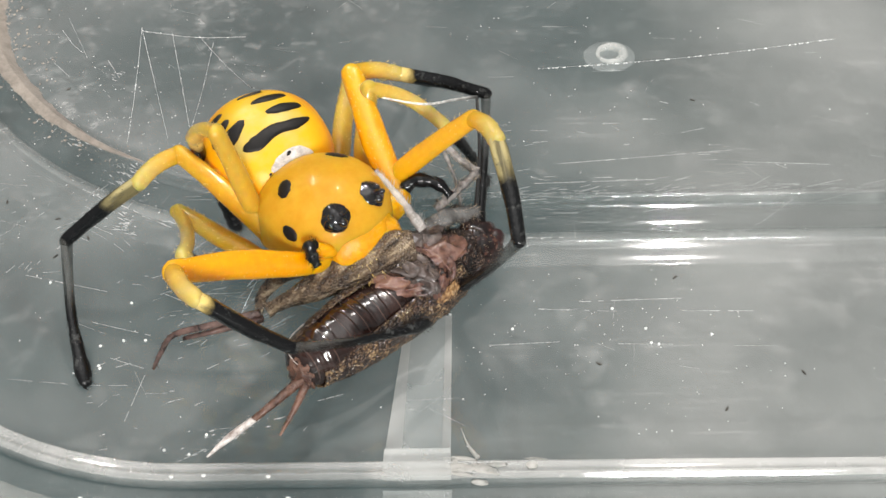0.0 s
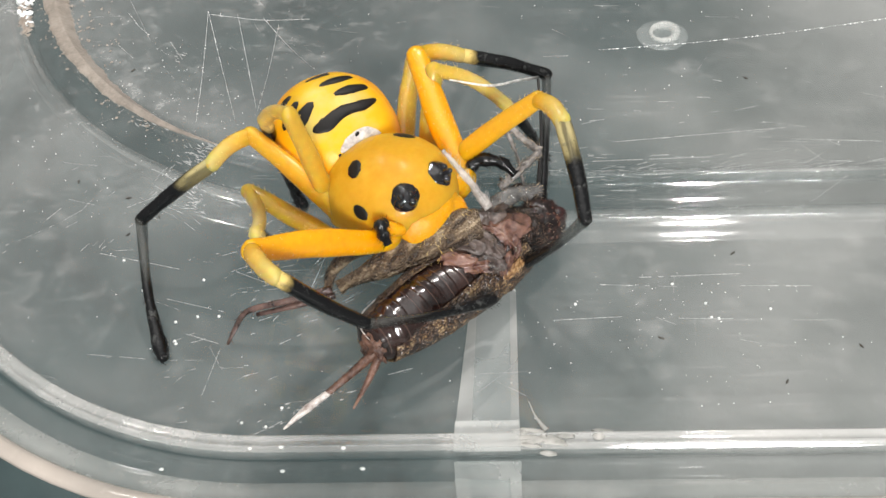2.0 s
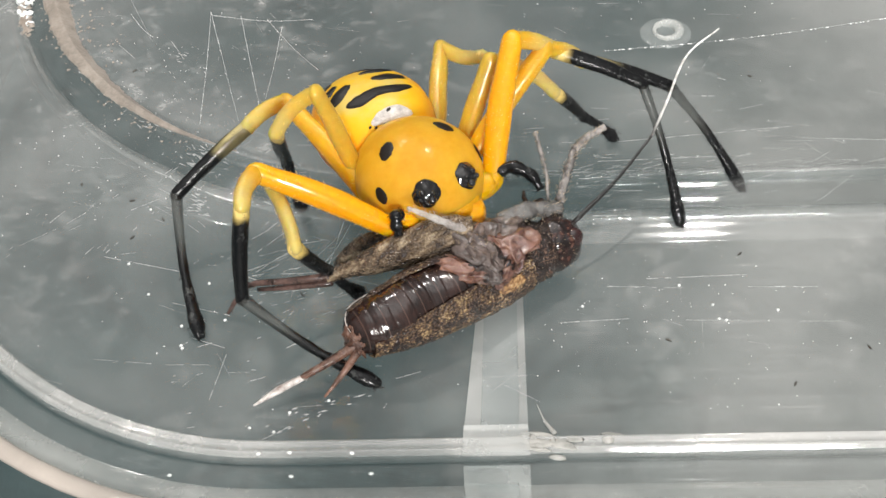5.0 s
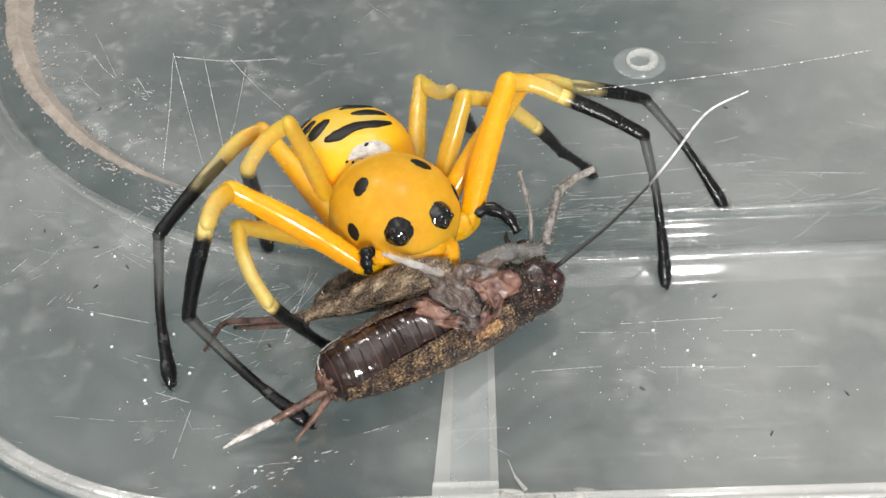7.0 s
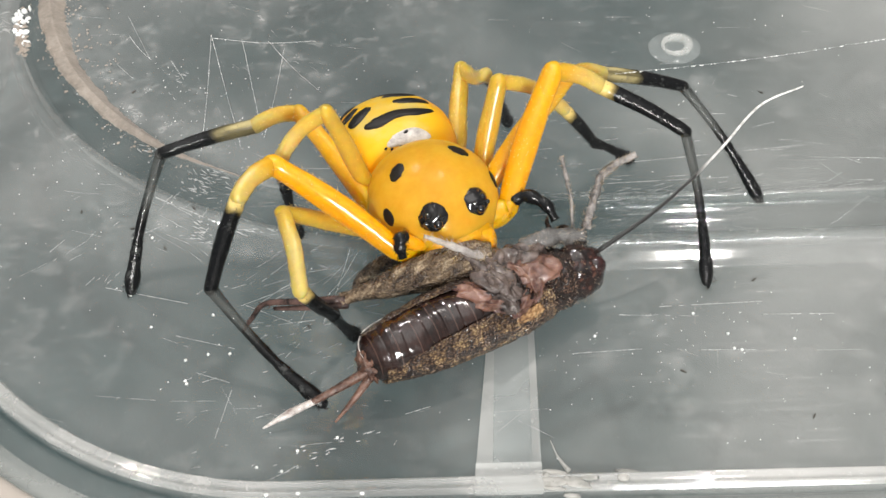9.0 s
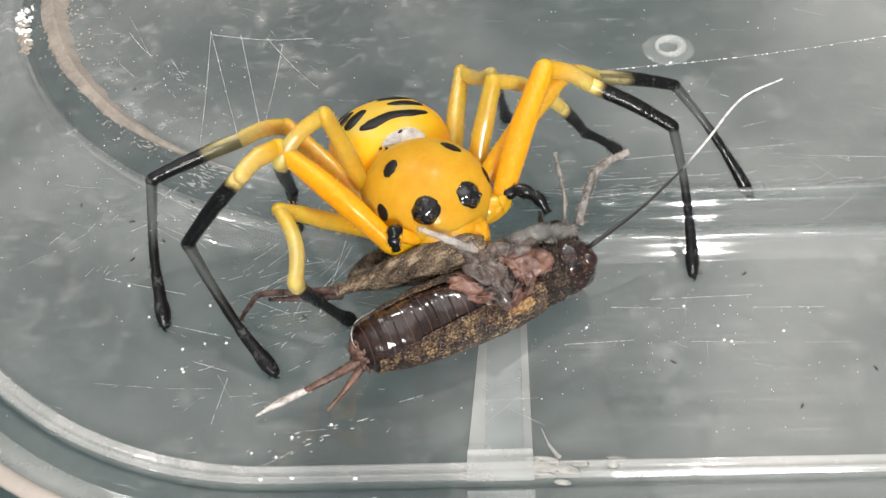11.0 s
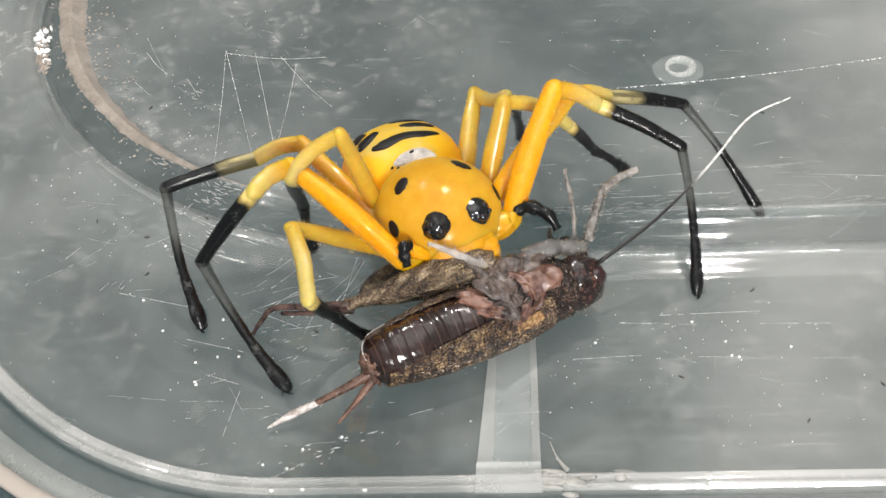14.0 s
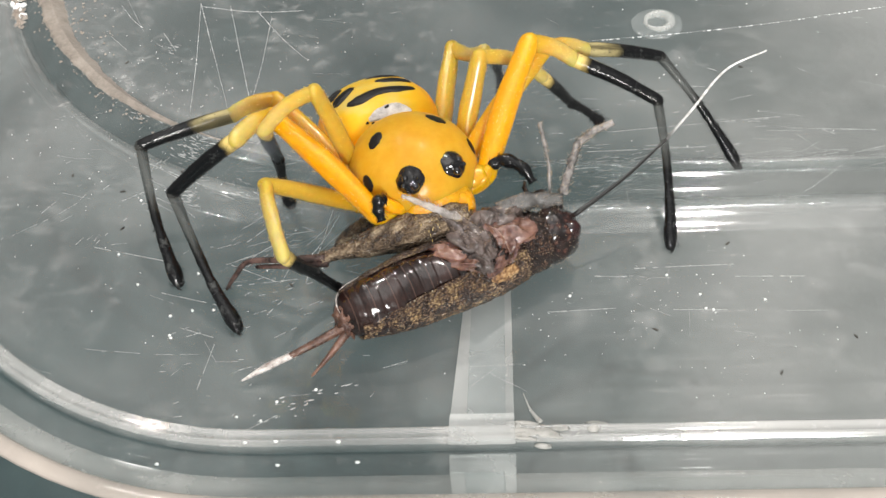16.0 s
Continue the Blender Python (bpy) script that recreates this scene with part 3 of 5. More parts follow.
def strip():
    """The milky moulded strip that runs over the rim."""
    ob = tagged(new("clasp_strip"), "milky translucent moulded strip running over the tray rim", "clasp strip")
    def slab(name, outline, z0, z1, mat):
        bm = bmesh.new()
        lo = [bm.verts.new((x, y, z0(x, y))) for x, y in outline]
        hi = [bm.verts.new((x, y, z1(x, y))) for x, y in outline]
        n = len(outline)
        bm.faces.new(hi)
        for k in range(n):
            bm.faces.new((lo[k], lo[(k + 1) % n], hi[(k + 1) % n], hi[k]))
        part(name, bm, mat, ob, smooth=False)
    flat0, flat1 = (lambda x, y: 0.004), (lambda x, y: 0.10)
    slab("web_plate", [(3.45, -6.0), (5.25, -6.0), (5.2, -15.9), (3.2, -15.9)], flat0, flat1, "milky")
    slab("edge_rib", [(3.1, -6.0), (3.45, -6.0), (3.2, -15.9), (2.35, -15.9)], flat0, lambda x, y: 0.16, "milky_edge")
    slab("edge_rib", [(5.25, -6.0), (5.6, -6.0), (5.65, -15.9), (5.2, -15.9)], flat0, lambda x, y: 0.16, "milky_edge")
    low, high = (lambda x, y: -0.84), (lambda x, y: -0.62)
    slab("rim_plate", [(2.35, -15.85), (5.65, -15.85), (5.7, -17.6), (2.3, -17.6)], lambda x, y: 0.15, lambda x, y: 0.50, "milky_edge")
    slab("flange_plate", [(2.3, -17.6), (5.7, -17.6), (5.7, -18.7), (2.35, -18.7)], low, high, "milky_edge")
    slab("flange_rib", [(2.35, -18.7), (3.1, -18.7), (3.2, -20.25), (2.5, -20.25)], low, high, "milky_edge")
    slab("flange_rib", [(5.1, -18.7), (5.7, -18.7), (5.7, -20.25), (5.2, -20.25)], low, high, "milky_edge")
    slab("window", [(3.1, -18.7), (5.1, -18.7), (5.2, -20.25), (3.2, -20.25)], low, lambda x, y: -0.78, "milky")


def glue():
    """A torn wisp and flat smears of dried glue beside the strip."""
    rng = random.Random(11)
    bm = bmesh.new()
    line = smooth_line([(6.15, -14.2, 0.1), (6.5, -15.4, 0.22), (7.0, -16.4, 0.34)], 6)
    tube(bm, line, [0.03 + 0.15 * (k / len(line)) ** 2 + 0.03 * noise.noise(Vector((k * 0.6, 2, 0))) for k in range(len(line))], 8, 0.5)
    for k in range(18):
        x = 5.7 + 4.2 * rng.random() ** 1.4
        y = rng.gauss(-16.9, 0.35)
        top = 0.40 if -17.45 < y < -16.4 else 0.02
        lump(bm, (x, y, top), (rng.uniform(0.15, 0.75), rng.uniform(0.10, 0.26), rng.uniform(0.02, 0.06)), rng.uniform(-15, 15), k, 0.6, 20, 12)
    tagged(part("glue_residue", bm, "glue"), "whitish smears of dried glue residue on the rim", "glue", kind="stuff")


SCRATCHES = (((10.0, -5.4), (15.0, -5.7)), ((18.2, -5.7), (22.5, -5.8)), ((11.9, -4.9), (18.3, -4.7)), ((7.6, -8.2), (11.4, -8.0)),
             ((14.5, -8.2), (17.5, -8.3)), ((21.5, 0.0), (25.7, 3.3)), ((23.3, 7.4), (28.5, 7.0)), ((9.9, 0.1), (12.1, 0.1)),
             ((5.6, 4.7), (10.2, 4.9)), ((10.5, 5.6), (17.9, 5.8)), ((-11.2, -13.4), (-10.7, -10.1)), ((-12.8, -8.8), (-10.1, -9.9)),
             ((-6.3, -4.0), (-3.9, -0.6)), ((-6.1, -5.4), (-4.4, -2.1)), ((-8.1, -16.2), (-6.7, -15.3)),
             ((-19.0, -2.0), (-14.0, -3.5)), ((-14.3, -6.0), (-10.9, -7.1)), ((-16.3, 4.8), (-14.6, 3.5)), ((-13.0, 2.7), (-11.0, 1.6)),
             ((-9.9, -1.9), (-7.7, 0.6)), ((-9.1, -2.9), (-6.9, -1.0)), ((-10.6, -3.8), (-7.8, -5.3)), ((-10.9, -3.8), (-8.1, -2.4)),
             ((-6.3, -2.3), (-4.7, -0.1)), ((-10.4, -5.6), (-6.5, -5.1)), ((-16.1, 2.4), (-14.6, 1.5)))


def scratches():
    bm = bmesh.new()
    def stroke(a, b, w, z=0.02):
        a, b = Vector((*a, z)), Vector((*b, z))
        n = max(2, int((b - a).length / 0.35))
        for k in range(n):
            if random.random() < 0.12:
                continue
            p, q = a.lerp(b, k / n), a.lerp(b, (k + random.uniform(0.8, 1.05)) / n)
            zz = surface_z(p.x, p.y)
            p.z = q.z = zz + 0.012
            tube(bm, [p, q], [w * random.uniform(0.5, 1.2)] * 2, 4)
    for a, b in SCRATCHES:
        stroke(a, b, 0.022)
    for x, y in ((-7.4, -15.7), (-6.6, -14.5), (-5.4, -14.3), (-4.1, -13.8), (-3.5, -13.3), (-5.6, -15.1)):      # rubbed smears by the rim
        for k in range(4):
            at = (random.gauss(x, 0.4), max(-15.7, random.gauss(y, 0.2)), 0.01)
            ball(bm, at, (random.uniform(0.05, 0.22), random.uniform(0.02, 0.05), 0.015), 10, 5, 0.6, at[0], random.uniform(5, 30))
    rng = random.Random(41)
    for a, b, w in (((-17.1, 5.3), (-13.3, 3.0), 0.036), ((11.9, 7.5), (22.8, 8.6), 0.016),
                    ((-22.3, 25.6), (-19.9, 20.3), 0.022), ((-22.1, 19.8), (-20.7, 18.1), 0.020), ((-18.4, 20.0), (-17.2, 17.8), 0.026)):
        stroke(a, b, w)
    for x, y, sx, sy, count in ((-14.5, 6.7, 1.3, 0.9, 60), (-13.8, 2.2, 0.5, 0.7, 26), (-10.8, 2.0, 0.8, 0.2, 16), (-18.2, 10.1, 0.8, 0.6, 14), (-17.3, 18.2, 0.5, 0.6, 10)):    # scuffed patches
        for k in range(count):
            px, py = rng.gauss(x, sx * 0.6), rng.gauss(y, sy * 0.6)
            ball(bm, (px, py, surface_z(px, py) + 0.01), (rng.uniform(0.06, 0.32), rng.uniform(0.015, 0.045), 0.012), 8, 4, 0.6, px, rng.gauss(-28, 12))
    for k in range(90):
        a = (random.uniform(-26, 32), random.uniform(-15, 26))
        t = random.gauss(0.0, 0.25) if random.random() < 0.7 else random.uniform(0, 3.1)
        l = random.uniform(0.6, 3.5)
        stroke(a, (a[0] + l * math.cos(t), a[1] + l * math.sin(t)), 0.009)
    for cx, cy, sx, sy, lean, count in ((-19, 3, 3.5, 3.5, 0.9, 34), (-6.5, -5, 2.2, 2.4, 0.6, 60), (-8, -2, 2.5, 2.0, 0.3, 30), (-12.5, 2, 2.0, 1.6, -0.5, 24), (-8, -13, 4, 2, 0.3, 24), (-14, 14, 4, 5, 2.2, 30), (11, 3.2, 6, 1.3, 0.05, 90), (12, 8, 7, 3, 0.05, 60), (14, 4.6, 12, 0.3, 0.1, 110)):
        for k in range(count):
            a = (random.gauss(cx, sx), max(-15.3, random.gauss(cy, sy)))
            t = random.gauss(lean, 0.25)
            l = abs(random.gauss(0, 0.7)) + 0.15
            stroke(a, (a[0] + l * math.cos(t), a[1] + l * math.sin(t)), random.choice((0.008, 0.012, 0.020)))
    tagged(part("scratch_marks", bm, "scratch"), "fine pale scratches in the plastic", "scratches", kind="stuff")


def surface_z(x, y):
    """About how high the tray's surface lies."""
    yy = 34 - math.hypot(min(x - 1, 0), y - 34) if x < 1 and y < 34 else y
    return ring_z(yy)


def specks():
    bm = bmesh.new()
    spots = [(8.9, -7.0), (16.1, -7.1), (16.3, -8.2), (16.7, -8.3), (14.4, -5.5), (19.6, -7.6), (-13.3, -9.4), (-15.8, -5.3), (-6.8, -14.4),
             (-7.5, -15.7), (-12.4, -4.5), (-4.8, -13.6), (-8.8, -15.4), (5.5, -5.8), (-17.4, -2.7), (-13.5, -7.9), (-13.2, -9.6), (-16.9, 2.1), (-12.3, -7.5), (-11.1, -7.5)]
    for x, y in spots:
        ball(bm, (x, y, surface_z(x, y) + 0.05), (0.09, 0.09, 0.07), 7, 5, 0.4, x)
    for x, y, z in ((-6.5, -17.3, 0.32), (-8.1, -17.35, 0.32), (-3.3, -17.4, 0.30), (-6.5, -17.9, -0.85), (-12.8, -17.7, -0.85), (-2.4, -17.8, -0.85)):
        ball(bm, (x, y, z), (0.12, 0.09, 0.07), 10, 6, 0.6, x)
    for k in range(820):
        zone = random.random()
        if zone < 0.22:
            x, y = random.gauss(12, 6), random.gauss(-8, 3)
        elif zone < 0.55:
            x, y = random.gauss(-17, 5), random.gauss(12, 6)
        else:
            x, y = random.uniform(-27, 34), random.uniform(-15, 28)
        if y < -15.6 or x < -27:
            continue
        s = random.choice((0.02, 0.03, 0.04, 0.05, 0.07)) * (0.6 if zone < 0.22 else 0.85)
        z = surface_z(x, y)
        v = [bm.verts.new(Vector((x, y, z)) + Vector(d) * s) for d in ((1, 0, 0.1), (-0.4, 0.9, 0.1), (-0.6, -0.8, 0.1), (0, 0, 1.2))]
        for f in ((0, 1, 3), (1, 2, 3), (2, 0, 3), (0, 2, 1)):
            bm.faces.new([v[i] for i in f])
    tagged(part("dust_specks", bm, "dust"), "white dust specks scattered over the plastic", "dust", kind="stuff")
    bm = bmesh.new()
    for x, y in ((-21.7, 4.7), (-20.4, 16.6), (19.7, -13.0), (13.4, -9.7), (18.1, -3.0), (-6.9, -5.6), (21.0, 14.0), (-16.0, 1.2), (24.0, -10.5), (-18.2, 3.0), (-17.6, -0.4), (-14.6, 4.2), (-10.3, -16.7), (-10.0, -16.75)):
        a = random.uniform(0, 3.1)
        p = Vector((x, y, surface_z(x, y) + 0.04))
        d = Vector((math.cos(a), math.sin(a), 0)) * 0.18
        tube(bm, [p - d, p, p + d], [0.03, 0.06, 0.02], 6)
    tagged(part("grit", bm, "grit"), "a few dark grit crumbs on the plastic", "grit", kind="stuff")


def debris():
    """Dry flakes caught along the inner corner."""
    bm = bmesh.new()
    for k in range(250):
        if k < 110:
            a = radians(random.gauss(200, 9))
            r = 29.3 - abs(random.gauss(0, 1.3))
        elif k < 200:
            a = radians(random.uniform(185, 240))
            r = 30.6 + abs(random.gauss(0, 0.6))
        else:
            a, r = radians(random.gauss(199, 2.5)), random.gauss(32.4, 0.25)
        x, y = 1 + r * math.cos(a), 34 + r * math.sin(a)
        s = random.uniform(0.06, 0.28) * (1.6 if k >= 200 else 0.7)
        t = random.uniform(0, 6.3)
        pts = [Vector((math.cos(t + q) * s * random.uniform(0.4, 1), math.sin(t + q) * s * random.uniform(0.4, 1.4), random.uniform(0, 0.12))) for q in (0, 1.6, 3.1, 4.7)]
        base = Vector((x, y, surface_z(x, y) + 0.03))
        v = [bm.verts.new(base + p) for p in pts] + [bm.verts.new(base + Vector((0, 0, 0.1 + s * 0.3)))]
        for f in ((0, 1, 4), (1, 2, 4), (2, 3, 4), (3, 0, 4)):
            bm.faces.new([v[i] for i in f])
    tagged(part("dry_flakes", bm, "bead", smooth=False), "pale dry flakes stuck along the tray corner", "debris", kind="stuff")


def crumbs():
    """White crumbs lodged in the far bend of the tray."""
    rng = random.Random(5)
    bm = bmesh.new()
    for k in range(34):
        a, r = radians(rng.gauss(196, 2.2)), rng.gauss(32.2, 0.22)
        x, y = 1 + r * math.cos(a), 34 + r * math.sin(a)
        lump(bm, (x, y, surface_z(x, y) + 0.06), [rng.uniform(0.08, 0.24) for _ in range(3)], rng.uniform(0, 90), k, 0.4, 10, 7)
    tagged(part("crumbs", bm, "dust", smooth=False), "white dry crumbs lodged in the bend of the tray", "debris", kind="stuff")


STRANDS = (((-13.2, 11.4, 8.0), (-13.7, 5.3, 4.0)), ((-13.2, 11.4, 8.0), (-11.5, 6.2, 3.5)), ((-11.3, 11.0, 8.0), (-10.0, 5.9, 4.5)),
           ((-8.6, 9.7, 8.0), (-9.9, 5.7, 4.5)), ((-13.1, 11.1, 8.0), (-7.0, 11.8, 7.0)), ((-9.8, 11.3, 7.5), (-6.9, 10.6, 4.0)),
           ((10.6, 4.0, 9.5), (28.0, 8.3, 8.3)), ((-19.2, 14.6, 6.0), (-17.3, 11.9, 6.0)),
           ((-4.6, -1.4, 2.0), (-6.0, -5.5, 0.3)), ((-4.2, -1.9, 2.0), (-6.0, -3.6, 0.3)))


def webs():
    for k, (a, b) in enumerate(STRANDS):
        bm = bmesh.new()
        a, b = Vector(a), Vector(b)
        mid = a.lerp(b, 0.5) + Vector((0, 0, -0.25))
        line = smooth_line([a, mid, b], 8)
        tube(bm, line, [0.0035 if k == 6 else 0.008] * len(line), 5)
        for j in range(int((b - a).length * (3.2 if k == 6 else 1.1))):
            p = a.lerp(b, random.random())
            s = (p - a).length / (b - a).length
            p.z -= 0.25 * 4 * s * (1 - s)
            stretch = random.uniform(0.5, 3.0) if k == 6 else 1.0
            ball(bm, p, (random.uniform(0.02, 0.045) * stretch, random.uniform(0.02, 0.04), random.uniform(0.02, 0.04)), 6, 4)
        tagged(part("silk_strand", bm, "silk"), "thin white silk strand strung above the tray", "web", group="web strands")


# ---- the spider ----
CAR = (3.65, 3.9, 3.1)
ABD_AT, ABD = (0.25, 5.6, -0.2), (3.65, 3.65, 2.8)


ABD_POWER = 0.90


def squared(n, power, radii):
    """A point of a slightly squared egg in the direction n."""
    return Vector([math.copysign(abs(n[j]) ** power, n[j]) * radii[j] for j in range(3)])


def patch(bm, line, widths, radii, centre=(0, 0, 0), lift=0.035, dome=0.05, across=6, power=1.0):
    """A spot or streak that lies on an egg-shaped body; line in the body's unit sphere."""
    pts = smooth_line([Vector(p).normalized() for p in line], 5)
    n = len(pts)
    rows = []
    for i, p in enumerate(pts):
        p = p.normalized()
        d = (pts[min(i + 1, n - 1)] - pts[max(i - 1, 0)]).normalized()
        side = p.cross(d).normalized()
        s = i / (n - 1)
        w = float(np.interp(s, np.linspace(0, 1, len(widths)), widths)) * math.sqrt(max(0.02, 1 - (2 * s - 1) ** 6))
        w *= 1 + 0.12 * noise.noise(Vector((i * 0.7, p.x * 5, p.y * 5)))
        row = []
        for k in range(across + 1):
            u = 2 * k / across - 1
            q = (p + side * w * u).normalized()
            h = lift + dome * (1 - u * u) * (1 - (2 * s - 1) ** 2) - (0.08 if abs(u) == 1 or i in (0, n - 1) else 0)
            row.append(bm.verts.new(Vector(centre) + squared(q, power, [r + h for r in radii])))
        rows.append(row)
    for a, b in zip(rows, rows[1:]):
        for k in range(across):
            bm.faces.new((a[k], a[k + 1], b[k + 1], b[k]))


def oval(bm, at, along, half, width, radii, **kw):
    """An oval spot about a direction."""
    c, d = Vector(at).normalized(), Vector(along)
    d = (d - c * d.dot(c)).normalized()
    patch(bm, [c - d * half, c - d * half * 0.35, c + d * half * 0.35, c + d * half], [width * 0.35, width, width, width * 0.35], radii, **kw)


COXA = ((3.34, -2.51, -0.35), (2.93, -0.13, -0.83), (3.35, 1.22, -1.75), (2.45, 2.26, -1.10))
LENGTH = ((8.00, 2.85, 5.44, 8.47), (8.21, 2.71, 5.50, 8.22), (6.53, 4.91, 3.73, 3.44), (7.59, 3.61, 5.25, 4.24))
LEG_NAMES = ("front", "second", "third", "hind")
RADII = ((0.83, 0.58, 0.50, 0.34), (0.70, 0.53, 0.47, 0.34), (0.65, 0.49, 0.43, 0.34), (0.65, 0.49, 0.43, 0.34))


def leg_piece(name, length, r0, r1, material, seed, spider, spines=0, foot=False, flat=0.85, swell=0.0, bow=0.0):
    """One piece of a leg along z; bow arches it towards the back of the leg."""
    bm = bmesh.new()
    n = 18
    rad, pts = [], []
    for k in range(n + 1):
        s = k / n
        r = r0 + (r1 - r0) * s
        if foot:                                             # slim upper part, a joint, then the club-shaped end
            r *= float(np.interp(s, (0, 0.06, 0.3, 0.56, 0.60, 0.64, 0.8, 0.93, 1), (1.12, 1.0, 0.86, 0.95, 0.80, 1.0, 1.22, 1.62, 1.2)))
        else:
            r *= 1 + swell * math.sin(math.pi * min(1, s * 1.1)) + 0.02 * math.exp(-((s - 0.95) / 0.05) ** 2) - 0.05 * math.exp(-((s - 0.04) / 0.05) ** 2)
        r *= 1 + 0.06 * noise.noise(Vector((seed * 3.1, s * 6, 0))) + (0.10 * noise.noise(Vector((seed * 2.3, s * 15, 1))) if foot else 0.0)
        rad.append(r)
        side = 0.02 * length * noise.noise(Vector((seed * 1.7, s * 2.5, 5))) * math.sin(math.pi * s)
        pts.append((side, bow * length * math.sin(math.pi * s), length * s))
    pts = [(0, 0, -r0 * 0.8), (0, 0, -r0 * 0.55)] + pts + [(0, 0, length + r1 * 0.5), (0, 0, length + r1 * 0.85), (0, 0, length + r1)]
    rad = [r0 * 0.3, r0 * 0.75] + rad + [rad[-1] * 0.86, rad[-1] * 0.5, rad[-1] * 0.12]
    tube(bm, pts, rad, 18, flat)
    hairs(bm, pts[2:-3], rad[2:-3], int(length * 24), 0.15, seed, 0.9, 0.012)
    if spines:
        hairs(bm, pts[3:-4], rad[3:-4], spines, 0.22, seed + 7, 0.8, 0.018)
    if foot:
        for sx in (-1, 1):
            tube(bm, [(0, 0, length - 0.1), (0.12 * sx, 0.10, length + 0.30), (0.16 * sx, -0.06, length + 0.46)], [0.10, 0.06, 0.012], 6)
        hairs(bm, pts[-12:-2], rad[-12:-2], 150, 0.26, seed + 3, 0.8, 0.013)
    return part(name, bm, material, spider, hair="hair" if name in ("femur", "patella") else "hair_black")


def block(bm, centre, radii, squareness=0.72, u=40, v=28, rough=0.0, seed=0.0):
    """A rounded block: a ball drawn out towards its corners."""
    made = bmesh.ops.create_uvsphere(bm, u_segments=u, v_segments=v, radius=1.0)["verts"]
    for vert in made:
        n = vert.co.normalized()
        k = 1 + rough * noise.noise(n * 3 + Vector((seed, 0, seed)))
        vert.co = Vector([centre[j] + math.copysign(abs(n[j]) ** squareness, n[j]) * radii[j] * k for j in range(3)])
    return made


def build_spider():
    spider = tagged(new("crab_spider"), "yellow-orange crab spider with black spots and black leg tips, feeding", "spider")
    bm = bmesh.new()
    for v in ball(bm, (0, 0, 0), CAR, 48, 32):
        n = Vector((v.co.x / CAR[0], v.co.y / CAR[1], v.co.z / CAR[2]))
        if n.z < 0:
            v.co.z *= 0.72
        if n.y < -0.55:                                   # a blunter face
            v.co.y -= 0.25 * (-n.y - 0.55)
        v.co *= 1 + 0.006 * noise.noise(n * 5)
    part("carapace", bm, "carapace", spider, "smooth amber-yellow carapace")
    bm = bmesh.new()
    block(bm, (0.0, -2.7, -0.75), (2.20, 1.55, 1.60), 0.86, 48, 32, 0.03, 3)
    part("face", bm, "jaw", spider, "shiny orange face below the eyes")
    for k, c in enumerate(COXA):
        for s in (-1, 1):
            bm = bmesh.new()
            r = RADII[k][0] * 0.92
            tube(bm, smooth_line([(c[0] * s * 0.45, c[1] * 0.7, c[2] - 0.2), (c[0] * s * 0.8, c[1] * 0.92, c[2] - 0.1), (c[0] * s * 1.02, c[1] * 1.02, c[2] + 0.1)], 4),
                 grow((r * 1.1, r * 1.15, r * 0.8), 9), 16)
            part("leg_base", bm, "femur_second" if k else "femur", spider, "orange leg base")
    for s in (-1, 1):
        bm = bmesh.new()
        oval(bm, (0.51 * s, 0.02, 0.855), (-0.25 * s, 0.2, 0.1), 0.185, 0.145, CAR, lift=0.02, dome=0.02)
        part("spot", bm, "spot", spider, "black oval spot")
        bm = bmesh.new()
        oval(bm, (0.87 * s, -0.345, 0.345), (0, -0.2, -0.25), 0.16, 0.12, CAR, lift=0.02, dome=0.02)
        part("spot", bm, "spot", spider, "black oval spot")
        bm = bmesh.new()
        d = Vector((0.355 * s, -0.81, 0.465)).normalized()
        ball(bm, [d[j] * (CAR[j] - 0.52) for j in range(3)], (0.92, 0.88, 0.90), 48, 32, 0.07, 4 + s, fine=0.03)
        mound = part("eye_patch", bm, "eye", spider, "raised glossy black eye patch")
        for ax, ay, az, r in ((0.315, -0.85, 0.40, 0.22), (0.41, -0.76, 0.52, 0.17), (0.46, -0.79, 0.42, 0.14), (0.285, -0.81, 0.51, 0.12)):
            bm = bmesh.new()
            d = Vector((ax * s, ay, az)).normalized()
            ball(bm, [d[j] * (CAR[j] + 0.30) for j in range(3)], (r * 1.1, r * 1.1, r * 1.1), 20, 12)
            part("eye", bm, "eye", mound, "glossy black eye")
        # jaws
        bm = bmesh.new()
        for v in block(bm, (1.05, -3.20, -0.95) if s > 0 else (-0.66, -3.10, -0.45), (1.00, 0.98, 1.20) if s > 0 else (0.84, 0.75, 0.85), 0.86, 40, 28, 0.10, s):
            low = (0.30 - v.co.z) / 2.3
            v.co.y -= 0.40 * low
            v.co.x -= 0.16 * s * max(0.0, low - 0.4)
        line = [(0.88 * s, -3.8 - 0.14 * k, -0.3 - 0.38 * k) for k in range(6)]
        hairs(bm, line, [0.85] * 6, 60, 0.3, 50 + s, 0.9, 0.014)
        jaw = part("jaw", bm, "jaw", spider, "orange jaw biting the prey", hair="hair")
        bm = bmesh.new()
        tube(bm, smooth_line([(0.6 * s, -4.7, -2.5), (0.45 * s, -4.65, -2.95), (0.2 * s, -4.45, -3.2)], 3), grow((0.2, 0.13, 0.03), 7), 8)
        part("fang", bm, "spot", jaw, "dark fang")
        # feelers
        feel = [(1.9 * s, -2.6, -0.8), (2.9 * s, -2.8, -0.35), (3.6 * s, -2.55, 0.1)] if s > 0 else [(-1.6, -2.8, -0.4), (-2.5, -3.1, 0.2), (-3.05, -3.05, 0.7)]
        bm = bmesh.new()
